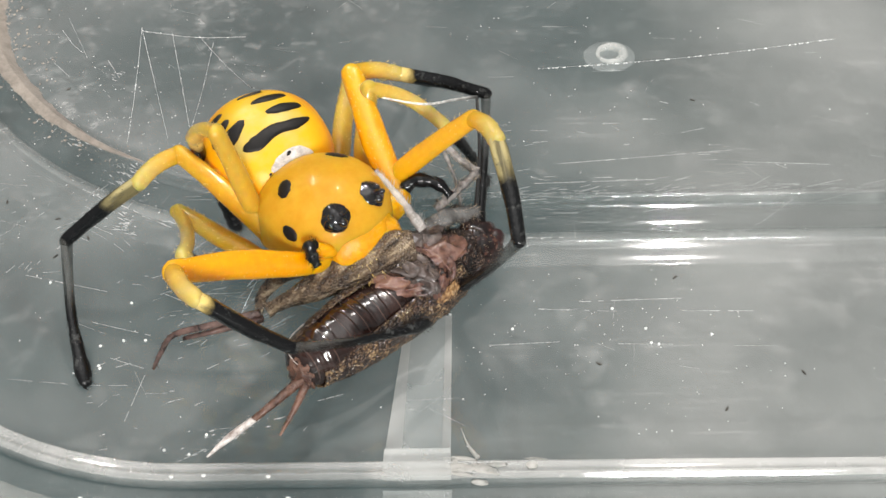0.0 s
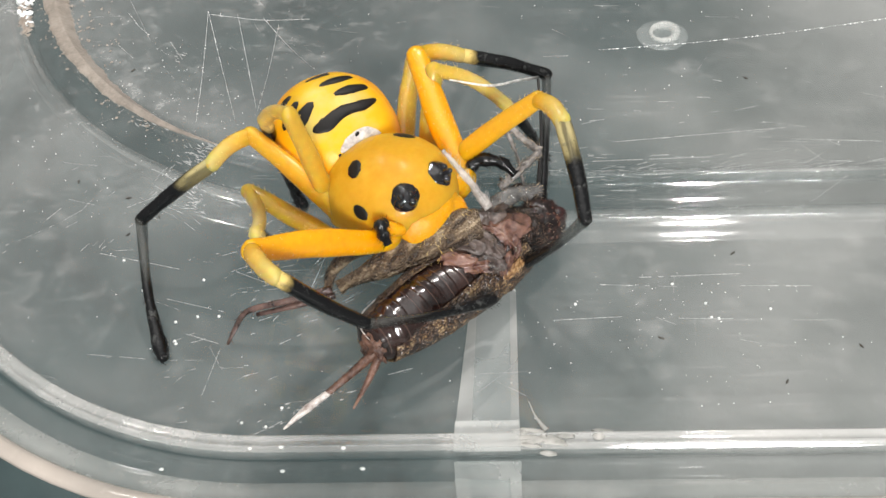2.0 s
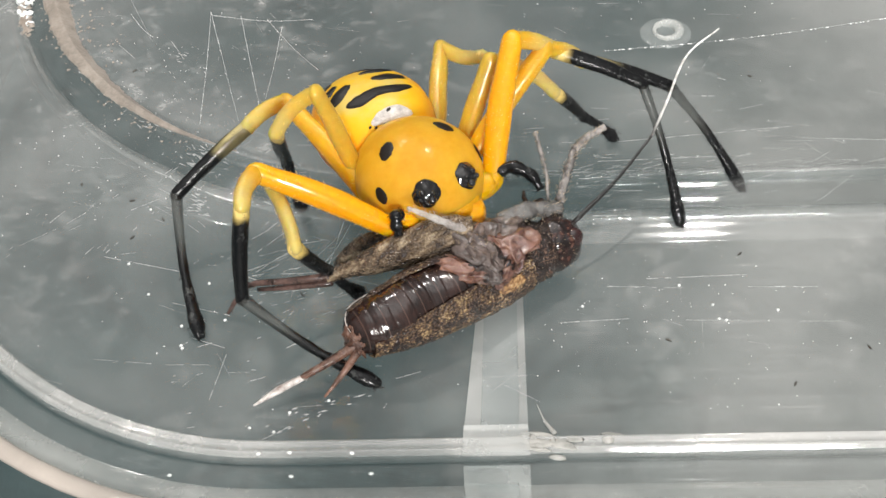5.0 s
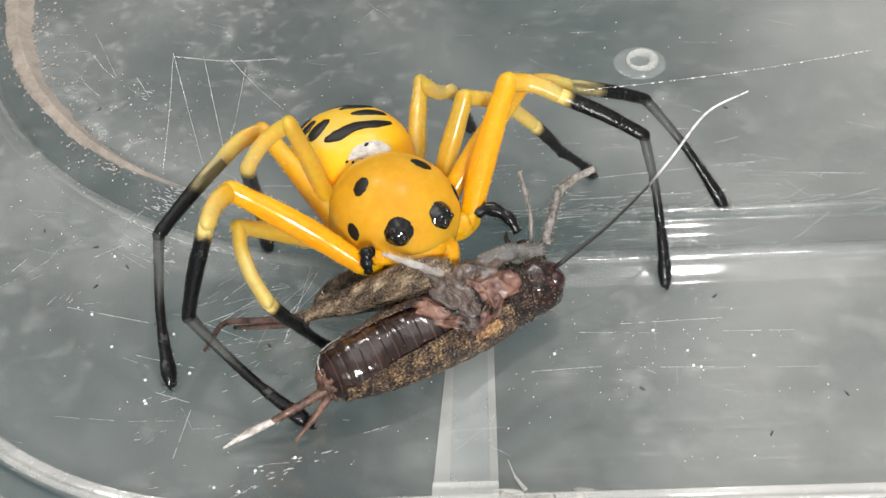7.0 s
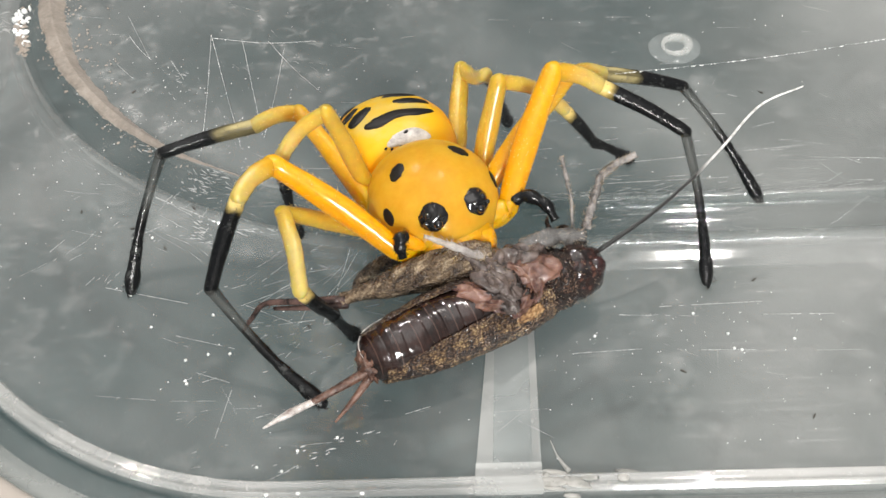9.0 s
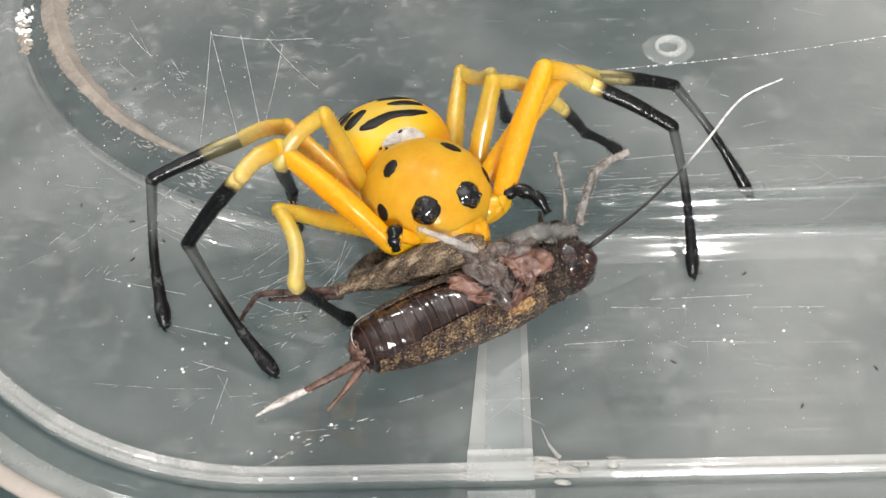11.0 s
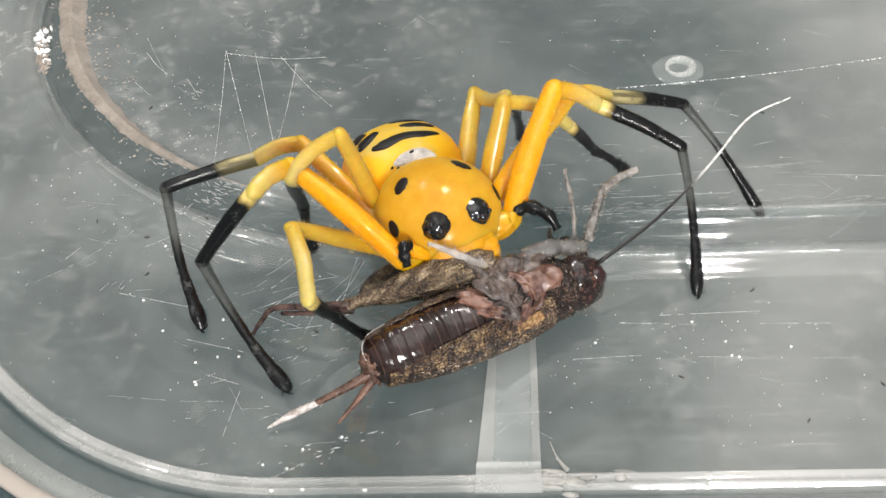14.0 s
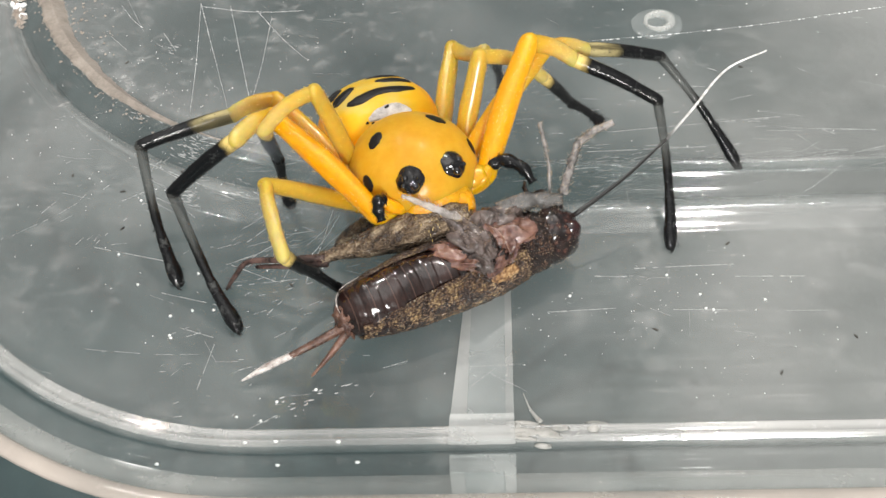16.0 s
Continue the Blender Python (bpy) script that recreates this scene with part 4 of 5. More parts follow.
        line = smooth_line(feel, 4)
        tube(bm, line, grow((0.42, 0.38, 0.36), len(line)), 12)
        part("feeler", bm, "jaw", spider, "short orange feeler with a black end")
        part_palp(spider, s)
    # abdomen
    bm = bmesh.new()
    for v in ball(bm, (0, 0, 0), ABD, 48, 32):
        n = v.co.normalized()
        v.co = squared(Vector((v.co.x / ABD[0], v.co.y / ABD[1], v.co.z / ABD[2])), ABD_POWER, ABD) + n * 0.05 * noise.noise(n * 4)
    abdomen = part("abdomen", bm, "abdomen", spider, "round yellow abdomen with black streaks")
    abdomen.location = Vector(ABD_AT) * MM
    streaks = (([(-0.46, -0.14, 0.87), (-0.22, -0.16, 0.95), (0.06, -0.09, 0.98), (0.36, -0.11, 0.93), (0.68, -0.05, 0.74)], (0.07, 0.13, 0.085, 0.10, 0.04)),
               ([(-0.66, 0.02, 0.75), (-0.46, 0.12, 0.87), (-0.20, 0.24, 0.95)], (0.07, 0.12, 0.07)),
               ([(-0.80, 0.14, 0.60), (-0.60, 0.28, 0.75), (-0.36, 0.40, 0.84)], (0.06, 0.11, 0.06)),
               ([(0.04, 0.18, 0.98), (0.36, 0.18, 0.92), (0.68, 0.16, 0.72)], (0.05, 0.10, 0.05)),
               ([(-0.02, 0.46, 0.88), (0.26, 0.46, 0.85), (0.56, 0.42, 0.72)], (0.05, 0.09, 0.05)),
               ([(-0.72, 0.42, 0.56), (-0.56, 0.54, 0.63), (-0.38, 0.60, 0.70)], (0.04, 0.085, 0.04)),
               ([(-0.10, 0.72, 0.68), (0.08, 0.72, 0.69), (0.28, 0.70, 0.66)], (0.03, 0.05, 0.03)))
    for line, w in streaks:
        bm = bmesh.new()
        patch(bm, line, w, ABD, (0, 0, 0), 0.055, 0.02, power=ABD_POWER)
        part("streak", bm, "spot", abdomen, "black streak on the abdomen")
    bm = bmesh.new()
    patch(bm, [(-0.24, -0.62, 0.74), (-0.02, -0.58, 0.81), (0.18, -0.57, 0.80), (0.42, -0.60, 0.68)], (0.06, 0.15, 0.19, 0.06), ABD, (0, 0, 0), 0.05, 0.02, power=ABD_POWER)
    part("white_patch", bm, "abdomen_white", abdomen, "whitish patch on the front of the abdomen")
    for x, y, z, r in ((0.06, -0.49, 0.87, 0.045), (-0.18, -0.68, 0.71, 0.03), (-0.05, -0.69, 0.72, 0.035), (0.08, -0.70, 0.71, 0.035), (0.2, -0.70, 0.68, 0.03), (-0.26, -0.64, 0.72, 0.03)):
        bm = bmesh.new()
        oval(bm, (x, y, z), (0.3, 0, 0.5), r, r * 0.7, ABD, lift=0.09, dome=0.01, power=ABD_POWER)
        part("dot", bm, "spot", abdomen)
    # legs
    legs = {}
    for k, kind in enumerate(LEG_NAMES):
        for s, side in ((-1, "left"), (1, "right")):
            f, p, t, m = RADII[k]
            L = LENGTH[k]
            seed = k * 2 + s
            pieces = [leg_piece("femur", L[0], f * 0.76, f * 0.76, ("femur", "femur_second", "femur_pale", "femur_pale")[k], seed, spider, 32, swell=0.2, bow=0.02),
                      leg_piece("patella", L[1], f * 0.72, p * 0.90, "patella" if k < 2 else "patella_pale", seed + 20, spider, bow=0.09),
                      leg_piece("tibia", L[2], t, t * 0.8, "tibia_pale" if k == 1 else "tibia", seed + 40, spider, 14, swell=0.06, bow=0.02),
                      leg_piece("metatarsus", L[3], m, m * 0.85, "metatarsus" if k < 2 else "black", seed + 60, spider, 8, True, bow=0.03)]
            for ob, lab in zip(pieces, ("orange-yellow upper leg", "pale yellow knee piece", "black shin, yellow at the knee", "slender black foot piece")):
                tagged(ob, lab)
            legs[kind, side] = (k, s, pieces)
    return spider, abdomen, legs


def part_palp(spider, s):
    bm = bmesh.new()
    if s > 0:
        line = smooth_line([(3.65, -2.5, 0.15), (4.4, -2.9, 0.45), (5.1, -3.7, 0.1), (5.3, -4.4, -0.6)], 5)
    else:
        line = smooth_line([(-3.0, -3.0, 0.75), (-3.25, -3.1, 0.95), (-3.45, -3.35, 0.6), (-3.45, -3.6, 0.0)], 5)
    rad = [v * (1 + 0.14 * math.sin(i * 1.3)) for i, v in enumerate(grow((0.32, 0.38, 0.34, 0.22), len(line)))]
    tube(bm, line, rad, 12)
    hairs(bm, line, rad, 120, 0.24, 90 + s, 0.7)
    return part("feeler_end", bm, "black", spider, "bristly black end of a feeler")


# ---- the cricket ----
def limp_leg(name, line, r, mat, cricket, k):
    bm = bmesh.new()
    line = smooth_line(line, 9)
    rad = [v * (1 + 0.30 * noise.noise(Vector((i * 0.4, k * 3.0, 0)))) for i, v in enumerate(grow(r, len(line)))]
    for i, ring in enumerate(tube(bm, line, rad, 18, 0.8)):
        for v in ring:                                       # shrunken, with folds along it
            out = v.co - Vector(line[i])
            v.co += out * (0.30 * noise.noise(v.co * 2.6 + Vector((k, 0, 0))) - 0.22 * abs(noise.noise(v.co * 1.5 + Vector((0, k, 0)))))
    hairs(bm, line, rad, 140, 0.2 if name != "lifted_leg" else 0.4, 30 + k, 0.9, 0.012)
    return part(name, bm, mat, cricket, "limp greyish walking leg", hair="bristle" if mat != "white_veil" else "white_tip")


def lump(bm, centre, radii, turn, seed, fold=0.35, u=56, v=36):
    """A soft crumpled piece: a ball with sharp creases and finer wrinkles."""
    q = Euler((0, 0, radians(turn))).to_matrix()
    off = Vector((seed * 1.7, seed * 0.6, seed))
    for vert in bmesh.ops.create_uvsphere(bm, u_segments=u, v_segments=v, radius=1.0)["verts"]:
        n = vert.co.normalized()
        k = 1 + fold * (0.35 - 1.5 * abs(noise.noise(n * 1.35 + off))) + 0.06 * noise.noise(n * 5 + off) + 0.012 * noise.noise(n * 15 + off)
        vert.co = Vector(centre) + q @ Vector((n.x * radii[0], n.y * radii[1], n.z * radii[2])) * k


def wing_sheet(name, x0, x1, radius, low, high, cricket, label):
    """A folded wing wrapped round the body: radius and edges (degrees) change along x."""
    bm = bmesh.new()
    rows = []
    for i in range(101):
        x = x0 + (x1 - x0) * i / 100
        r, lo, hi = (float(np.interp(i / 100, np.linspace(0, 1, len(v)), v)) for v in (radius, low, high))
        row = []
        for k in range(41):
            a = radians(lo + (hi - lo) * k / 40)
            rr = r * (1 + 0.035 * noise.noise(Vector((x * 1.5, a * 2, 0))) + 0.020 * noise.noise(Vector((x * 5, a * 9, 3))) + 0.012 * math.sin(a * 26 + x))
            row.append(bm.verts.new((x, -rr * math.cos(a), 2.35 + rr * math.sin(a))))
        rows.append(row)
    for a, b in zip(rows, rows[1:]):
        for k in range(40):
            bm.faces.new((a[k], a[k + 1], b[k + 1], b[k]))
    wing = part(name, bm, "tegmen", cricket, label)
    th = wing.modifiers.new("thickness", "SOLIDIFY")
    th.thickness, th.offset = 0.0001, 1


def build_cricket():
    cricket = tagged(new("cricket"), "dead dark brown cricket lying on its side, held by the spider", "cricket")
    # ringed abdomen: each ring overlaps the next
    bm = bmesh.new()
    n = 200
    pts = [(-7.3 + 9.4 * k / n, 0.05 * math.sin(k * 0.08), 2.35) for k in range(n + 1)]
    rad = []
    for k in range(n + 1):
        s = k / n
        r = float(np.interp(s, (0, 0.03, 0.08, 0.16, 0.35, 0.7, 1), (0.70, 1.05, 1.35, 1.62, 1.86, 1.84, 1.6)))
        ph = (s * 8.6) % 1.0
        rad.append(r * (1 + 0.014 * (ph - 0.5) - 0.010 * math.exp(-((ph - 0.04) / 0.06) ** 2)))
    for i, ring in enumerate(tube(bm, pts, rad, 48)):
        for v in ring:
            out = v.co - Vector(pts[i])
            v.co += out * (0.035 * noise.noise(v.co * 1.3) + 0.018 * noise.noise(v.co * 5))
    part("abdomen", bm, "gloss", cricket, "glossy dark ringed abdomen")
    wing_sheet("wing", -6.5, 3.4, (1.38, 1.72, 1.94, 2.0, 2.0, 1.98, 1.72), (-110, -110), (8, 24, 34, 38, 42, 48, 40), cricket, "mottled gold and brown folded wing")
    wing_sheet("wing", -6.8, 0.8, (1.30, 1.75, 1.97, 2.0, 1.95), (124, 112, 108, 106, 104), (200, 200), cricket, "mottled brown wing on the far flank")
    # breast: crumpled soft parts between the leg bases
    bm = bmesh.new()
    lump(bm, (2.9, 0.15, 2.45), (1.5, 1.6, 1.55), 0, 1, 0.2)
    part("thorax", bm, "brown_dark", cricket, "dark brown breast")
    # near-black lumps between the leg bases: the gaps' shade put in as colour
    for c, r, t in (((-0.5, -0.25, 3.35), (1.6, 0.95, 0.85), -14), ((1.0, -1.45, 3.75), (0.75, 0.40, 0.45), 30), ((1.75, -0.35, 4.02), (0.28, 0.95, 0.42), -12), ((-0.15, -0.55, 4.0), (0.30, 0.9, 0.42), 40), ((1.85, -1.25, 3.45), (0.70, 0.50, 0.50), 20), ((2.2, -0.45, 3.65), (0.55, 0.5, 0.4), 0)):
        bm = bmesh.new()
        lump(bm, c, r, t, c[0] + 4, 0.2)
        part("socket_shade", bm, "gap_shade", cricket, "near-black lump standing in for the shade in a gap at a leg base")
    for c, r, t, f in (((-0.65, -0.15, 3.90), (1.35, 0.75, 0.55), -56, 0.40), ((3.05, -0.05, 3.80), (1.55, 0.95, 0.60), -10, 0.45), ((2.65, -0.85, 3.60), (1.05, 0.48, 0.50), 58, 0.5),
                       ((1.55, -1.50, 3.45), (1.00, 0.45, 0.48), 28, 0.5), ((1.95, 0.25, 4.05), (1.25, 0.40, 0.42), -64, 0.5), ((0.05, -1.20, 3.80), (0.95, 0.42, 0.42), -46, 0.5)):
        bm = bmesh.new()
        lump(bm, c, r, t, c[0] * 3 + 2, f)
        part("membrane", bm, "pink", cricket, "pinkish-brown wet membrane")
    for c, r, t in (((0.95, 1.0, 4.20), (1.25, 0.85, 0.70), 40), ((0.45, 0.2, 4.20), (0.75, 1.45, 0.60), 12), ((1.15, -0.45, 4.10), (0.62, 1.35, 0.56), -8), ((0.50, -1.25, 3.92), (0.50, 1.0, 0.50), 14),
                    ((3.0, 1.0, 3.8), (1.4, 0.9, 0.65), 10), ((2.2, 1.2, 4.1), (0.9, 0.7, 0.6), 30)):
        bm = bmesh.new()
        lump(bm, c, r, t, c[0] * 3 + 1, 0.55)
        part("leg_base", bm, "limp", cricket, "limp grey-brown leg base")
    bm = bmesh.new()
    lump(bm, (1.75, -1.80, 2.85), (0.95, 0.30, 0.55), 4, 9, 0.3)
    part("shoulder_patch", bm, "tan", cricket, "tan patch at the root of the wing")
    bm = bmesh.new()
    lump(bm, (4.35, 0.05, 2.35), (1.65, 1.68, 1.78), 0, 5, 0.14, 80, 56)
    part("neck_shield", bm, "brown", cricket, "speckled brown neck shield")
    bm = bmesh.new()
    ball(bm, (5.85, 0.05, 2.3), (1.6, 1.52, 1.62), 64, 44, 0.08, 8, fine=0.01)
    part("head", bm, "brown_dark", cricket, "glossy dark head")
    for y, z in ((-0.75, 2.95), (1.15, 2.95)):
        bm = bmesh.new()
        ball(bm, (6.55, y, z), (0.62, 0.5, 0.62), 22, 14)
        part("eye", bm, "red_eye", cricket, "dark red-brown glossy eye")
    for k, (a, b, c) in enumerate((((6.0, 1.2, 3.5), (6.3, 1.9, 3.9), (6.0, 2.4, 3.6)), ((5.2, 1.4, 3.4), (4.8, 2.0, 3.6), (4.6, 2.4, 3.7)), ((5.6, 1.4, 3.6), (5.4, 2.3, 4.1), (5.7, 2.9, 4.2)))):
        bm = bmesh.new()
        line = smooth_line([a, b, c], 4)
        tube(bm, line, grow((0.2, 0.15, 0.08), len(line)), 8)
        hairs(bm, line, [0.15] * len(line), 8, 0.3, k)
        part("mouth_palp", bm, "brown", cricket)
    # short bristles along the neck, head and the wing's lower edge
    bm = bmesh.new()
    hairs(bm, [(2.6 + 0.2 * k, 0.05, 2.4) for k in range(22)], [1.75] * 17 + [1.6, 1.5, 1.35, 1.15, 0.9], 260, 0.16, 77, 0.4, 0.010)
    hairs(bm, [(-6.4 + 0.25 * k, 0, 2.35) for k in range(36)], [1.3 + 0.7 * min(1, k / 9) for k in range(36)], 160, 0.13, 78, -0.6, 0.009)
    part("bristles", bm, "bristle", cricket, "fine pale bristles", hair="bristle")
    # jumping legs
    bm = bmesh.new()
    line = smooth_line([(7.7, -3.2, 0.4), (6.4, -2.5, 0.6), (4.4, -1.7, 0.5), (2.2, -0.8, 0.2), (0.7, -0.2, 0.05), (0, 0, 0)], 8)
    rad = [v * (1 + 0.05 * noise.noise(Vector((i * 0.5, 1, 0)))) for i, v in enumerate(grow((0.98, 1.16, 1.18, 1.02, 0.72, 0.42, 0.34, 0.42), len(line)))]
    for i, ring in enumerate(tube(bm, line, rad, 36, 0.8)):
        for j, v in enumerate(ring):                         # keels along the thigh
            a = 2 * math.pi * j / 36
            v.co += (v.co - Vector(line[i])) * (0.07 * math.cos(5 * a + 0.5) + 0.05 * noise.noise(v.co * 2.2))
    hairs(bm, line, rad, 200, 0.14, 5, 1.4, 0.014)
    thigh = part("hind_thigh", bm, "brown_femur", cricket, "broad brown hind thigh", hair="bristle")
    bm = bmesh.new()
    line = smooth_line([(-6.3, 3.9, 3.2), (-8.2, 5.4, 2.7), (-9.8, 7.0, 2.0), (-10.6, 7.3, 1.1), (-11.3, 7.3, 0.3)], 5)
    rad = grow((0.24, 0.19, 0.17, 0.15, 0.09), len(line))
    tube(bm, line, rad, 10)
    hairs(bm, line, rad, 16, 0.4, 6, 0.8, 0.03)
    part("hind_shin", bm, "shin", cricket, "thin spiny hind shin")
    bm = bmesh.new()
    line = smooth_line([(-6.3, 3.7, 2.9), (-8.0, 5.2, 2.3), (-9.5, 6.7, 1.7)], 5)
    tube(bm, line, grow((0.2, 0.17, 0.12), len(line)), 10)
    part("hind_shin", bm, "shin", cricket)
    bm = bmesh.new()
    line = smooth_line([(-1.0, 4.4, 2.6), (-2.6, 6.0, 2.4), (-4.2, 6.5, 1.5), (-4.9, 6.3, 0.5)], 5)
    tube(bm, line, grow((0.6, 0.5, 0.36, 0.24), len(line)), 12)
    part("hind_thigh", bm, "brown_femur", cricket)
    # walking legs
    walking = (([(-0.1, 1.9, 4.9), (0.3, 0.8, 4.75), (0.5, -0.3, 4.4), (1.0, -0.9, 3.9)], (0.24, 0.34, 0.30, 0.22), "limp"),
               ([(0.9, 1.6, 4.7), (1.0, 0.5, 4.7), (1.6, -0.4, 4.3)], (0.24, 0.30, 0.2), "limp"),
               ([(3.3, 1.8, 4.0), (5.0, 1.4, 4.15), (6.9, 0.8, 3.9)], (0.42, 0.54, 0.36), "veil"),
               ([(6.9, 2.2, 3.3), (7.4, 3.2, 4.7), (7.7, 4.7, 6.4)], (0.13, 0.11, 0.14), "grey_leg"))
    for k, (line, r, mat) in enumerate(walking):
        limp_leg("walking_leg", line, r, mat, cricket, k)
    lifted = limp_leg("lifted_leg", [(0, 0, 0), (-1.4, 0.6, 1.05), (-3.1, 1.0, 2.4)], (0.30, 0.23, 0.10), "white_veil", cricket, 7)
    foreleg = limp_leg("foreleg", [(0, 0, 0), (1.0, 0.8, 1.0), (1.9, 1.5, 1.9)], (0.34, 0.32, 0.28), "grey_leg", cricket, 9)
    foreleg_end = limp_leg("foreleg_end", [(0, 0, 0), (1.0, 0.1, 0.3), (2.3, 0.0, 0.5)], (0.28, 0.20, 0.22), "grey_leg", foreleg, 10)
    # tail feelers
    for line, r, mat in (([(-7.0, -0.4, 2.1), (-9.0, -0.3, 1.6), (-10.8, 0.0, 1.0)], (0.30, 0.22, 0.16), "tail"),
                         ([(-10.0, -0.15, 1.25), (-11.6, 0.15, 0.8), (-13.1, 0.3, 0.35)], (0.17, 0.21, 0.05), "white_tip"),
                         ([(-7.0, -0.6, 2.0), (-8.3, -1.0, 1.2), (-9.7, -1.3, 0.4)], (0.26, 0.18, 0.06), "tail")):
        bm = bmesh.new()
        line = smooth_line(line, 6)
        rad = grow(r, len(line))
        tube(bm, line, rad, 10)
        hairs(bm, line, rad, 30, 0.3, 8, 0.9, 0.012)
        part("tail_feeler", bm, mat, cricket, "tapering tail feeler")
    bm = bmesh.new()
    ball(bm, (-7.0, -0.1, 2.25), (0.55, 0.95, 0.9), 36, 24, 0.45, 2, fine=0.2)
    part("tail_end", bm, "tail", cricket, "wrinkled brown tail end")
    # thin pale line added along the abdomen's rear outline
    bm = bmesh.new()
    line = smooth_line([(-7.3, -0.6, 2.9), (-7.2, 0.5, 3.1), (-6.5, 1.35, 3.1), (-5.2, 1.75, 3.0), (-3.6, 1.9, 2.9)], 6)
    tube(bm, line, [0.032 + 0.03 * noise.noise(Vector((i * 0.8, 0, 0))) for i in range(len(line))], 8)
    part("pale_outline", bm, "white_tip", cricket, "thin pale line along the rear outline of the abdomen")
    # feeler: its base lies in the head
    bm = bmesh.new()
    line = smooth_line([(0, 0, 0), (3.4, 0.24, 1.05), (6.6, 0.85, 2.1)], 8)
    tube(bm, line, [v * (1 + 0.12 * (i % 2)) for i, v in enumerate(grow((0.13, 0.095, 0.075), len(line)))], 8)
    feeler = part("feeler", bm, "feeler", cricket, "long thin feeler, black turning white")
    bm = bmesh.new()
    line = smooth_line([(0, 0, 0), (2.2, 0.75, 0.7), (5.2, 1.8, 1.7), (7.9, 1.6, 2.2)], 8)
    tube(bm, line, [v * (1 + 0.15 * (i % 2)) for i, v in enumerate(grow((0.075, 0.07, 0.062, 0.04), len(line)))], 8)
    feeler_end = part("feeler_end", bm, "feeler_end", feeler, "whitish outer half of the feeler")
    return cricket, feeler, feeler_end, lifted, foreleg, foreleg_end, thigh


def feeler_mat(name, start, end):
    n = Nodes(name)
    f = n.span(n.math("ADD", n.axis("X"), n.math("MULTIPLY", n.noise(900), 0.002)), start, end)
    bands = n.ramp(n.noise(2500), [(0.4, (0.45, 0.44, 0.42)), (0.6, (0.85, 0.84, 0.82))])
    return n.done(n.surface(n.mix(f, (0.012, 0.012, 0.012), bands), 0.4))


M["feeler"] = feeler_mat("feeler_black", 0.0066, 0.012)
M["feeler_end"] = feeler_mat("feeler_white", 0.0, 0.0035)

build_table()
build_tray()
sealant()
strip()
glue()
webs()
scratches()
specks()
debris()
crumbs()
spider, abdomen, legs = build_spider()
cricket, feeler, feeler_end, lifted, foreleg, foreleg_end, thigh = build_cricket()


# ---- what moves ----
def aim(az, el):
    a, e = radians(az), radians(el)
    return Vector((math.cos(a) * math.cos(e), math.sin(a) * math.cos(e), math.sin(e)))


def key_leg(kind, side, *stances):
    """Stances: seconds, then turn and rise in degrees of each of the four pieces, in the spider's space."""
    k, s, pieces = legs[kind, side]
    keys = [(st[0], [aim(st[1 + 2 * i], st[2 + 2 * i]) for i in range(4)]) for st in stances]
    full = []
    for (t0, d0), (t1, d1) in zip(keys, keys[1:]):
        moved = max(a.angle(b) for a, b in zip(d0, d1))
        steps = 1 if moved < 0.05 else 5
        for j in range(steps):
            u = j / steps
            e = u * u * (3 - 2 * u)
            full.append((t0 + (t1 - t0) * u, [a.slerp(b, e) for a, b in zip(d0, d1)]))
    full.append(keys[-1])
    rows = [[] for _ in range(4)]
    for t, dirs in full:
        at = Vector((COXA[k][0] * s, COXA[k][1], COXA[k][2]))
        hinge = dirs[0].cross(dirs[3] + dirs[2])
        for i in range(4):
            z = dirs[i]
            x = (hinge - z * hinge.dot(z)).normalized()
            m = Matrix((x, z.cross(x), z)).transposed().to_4x4()
            rows[i].append((t, Matrix.Translation(at * MM) @ m))
            at = at + z * LENGTH[k][i]
    for ob, r in zip(pieces, rows):
        walk(ob, r)


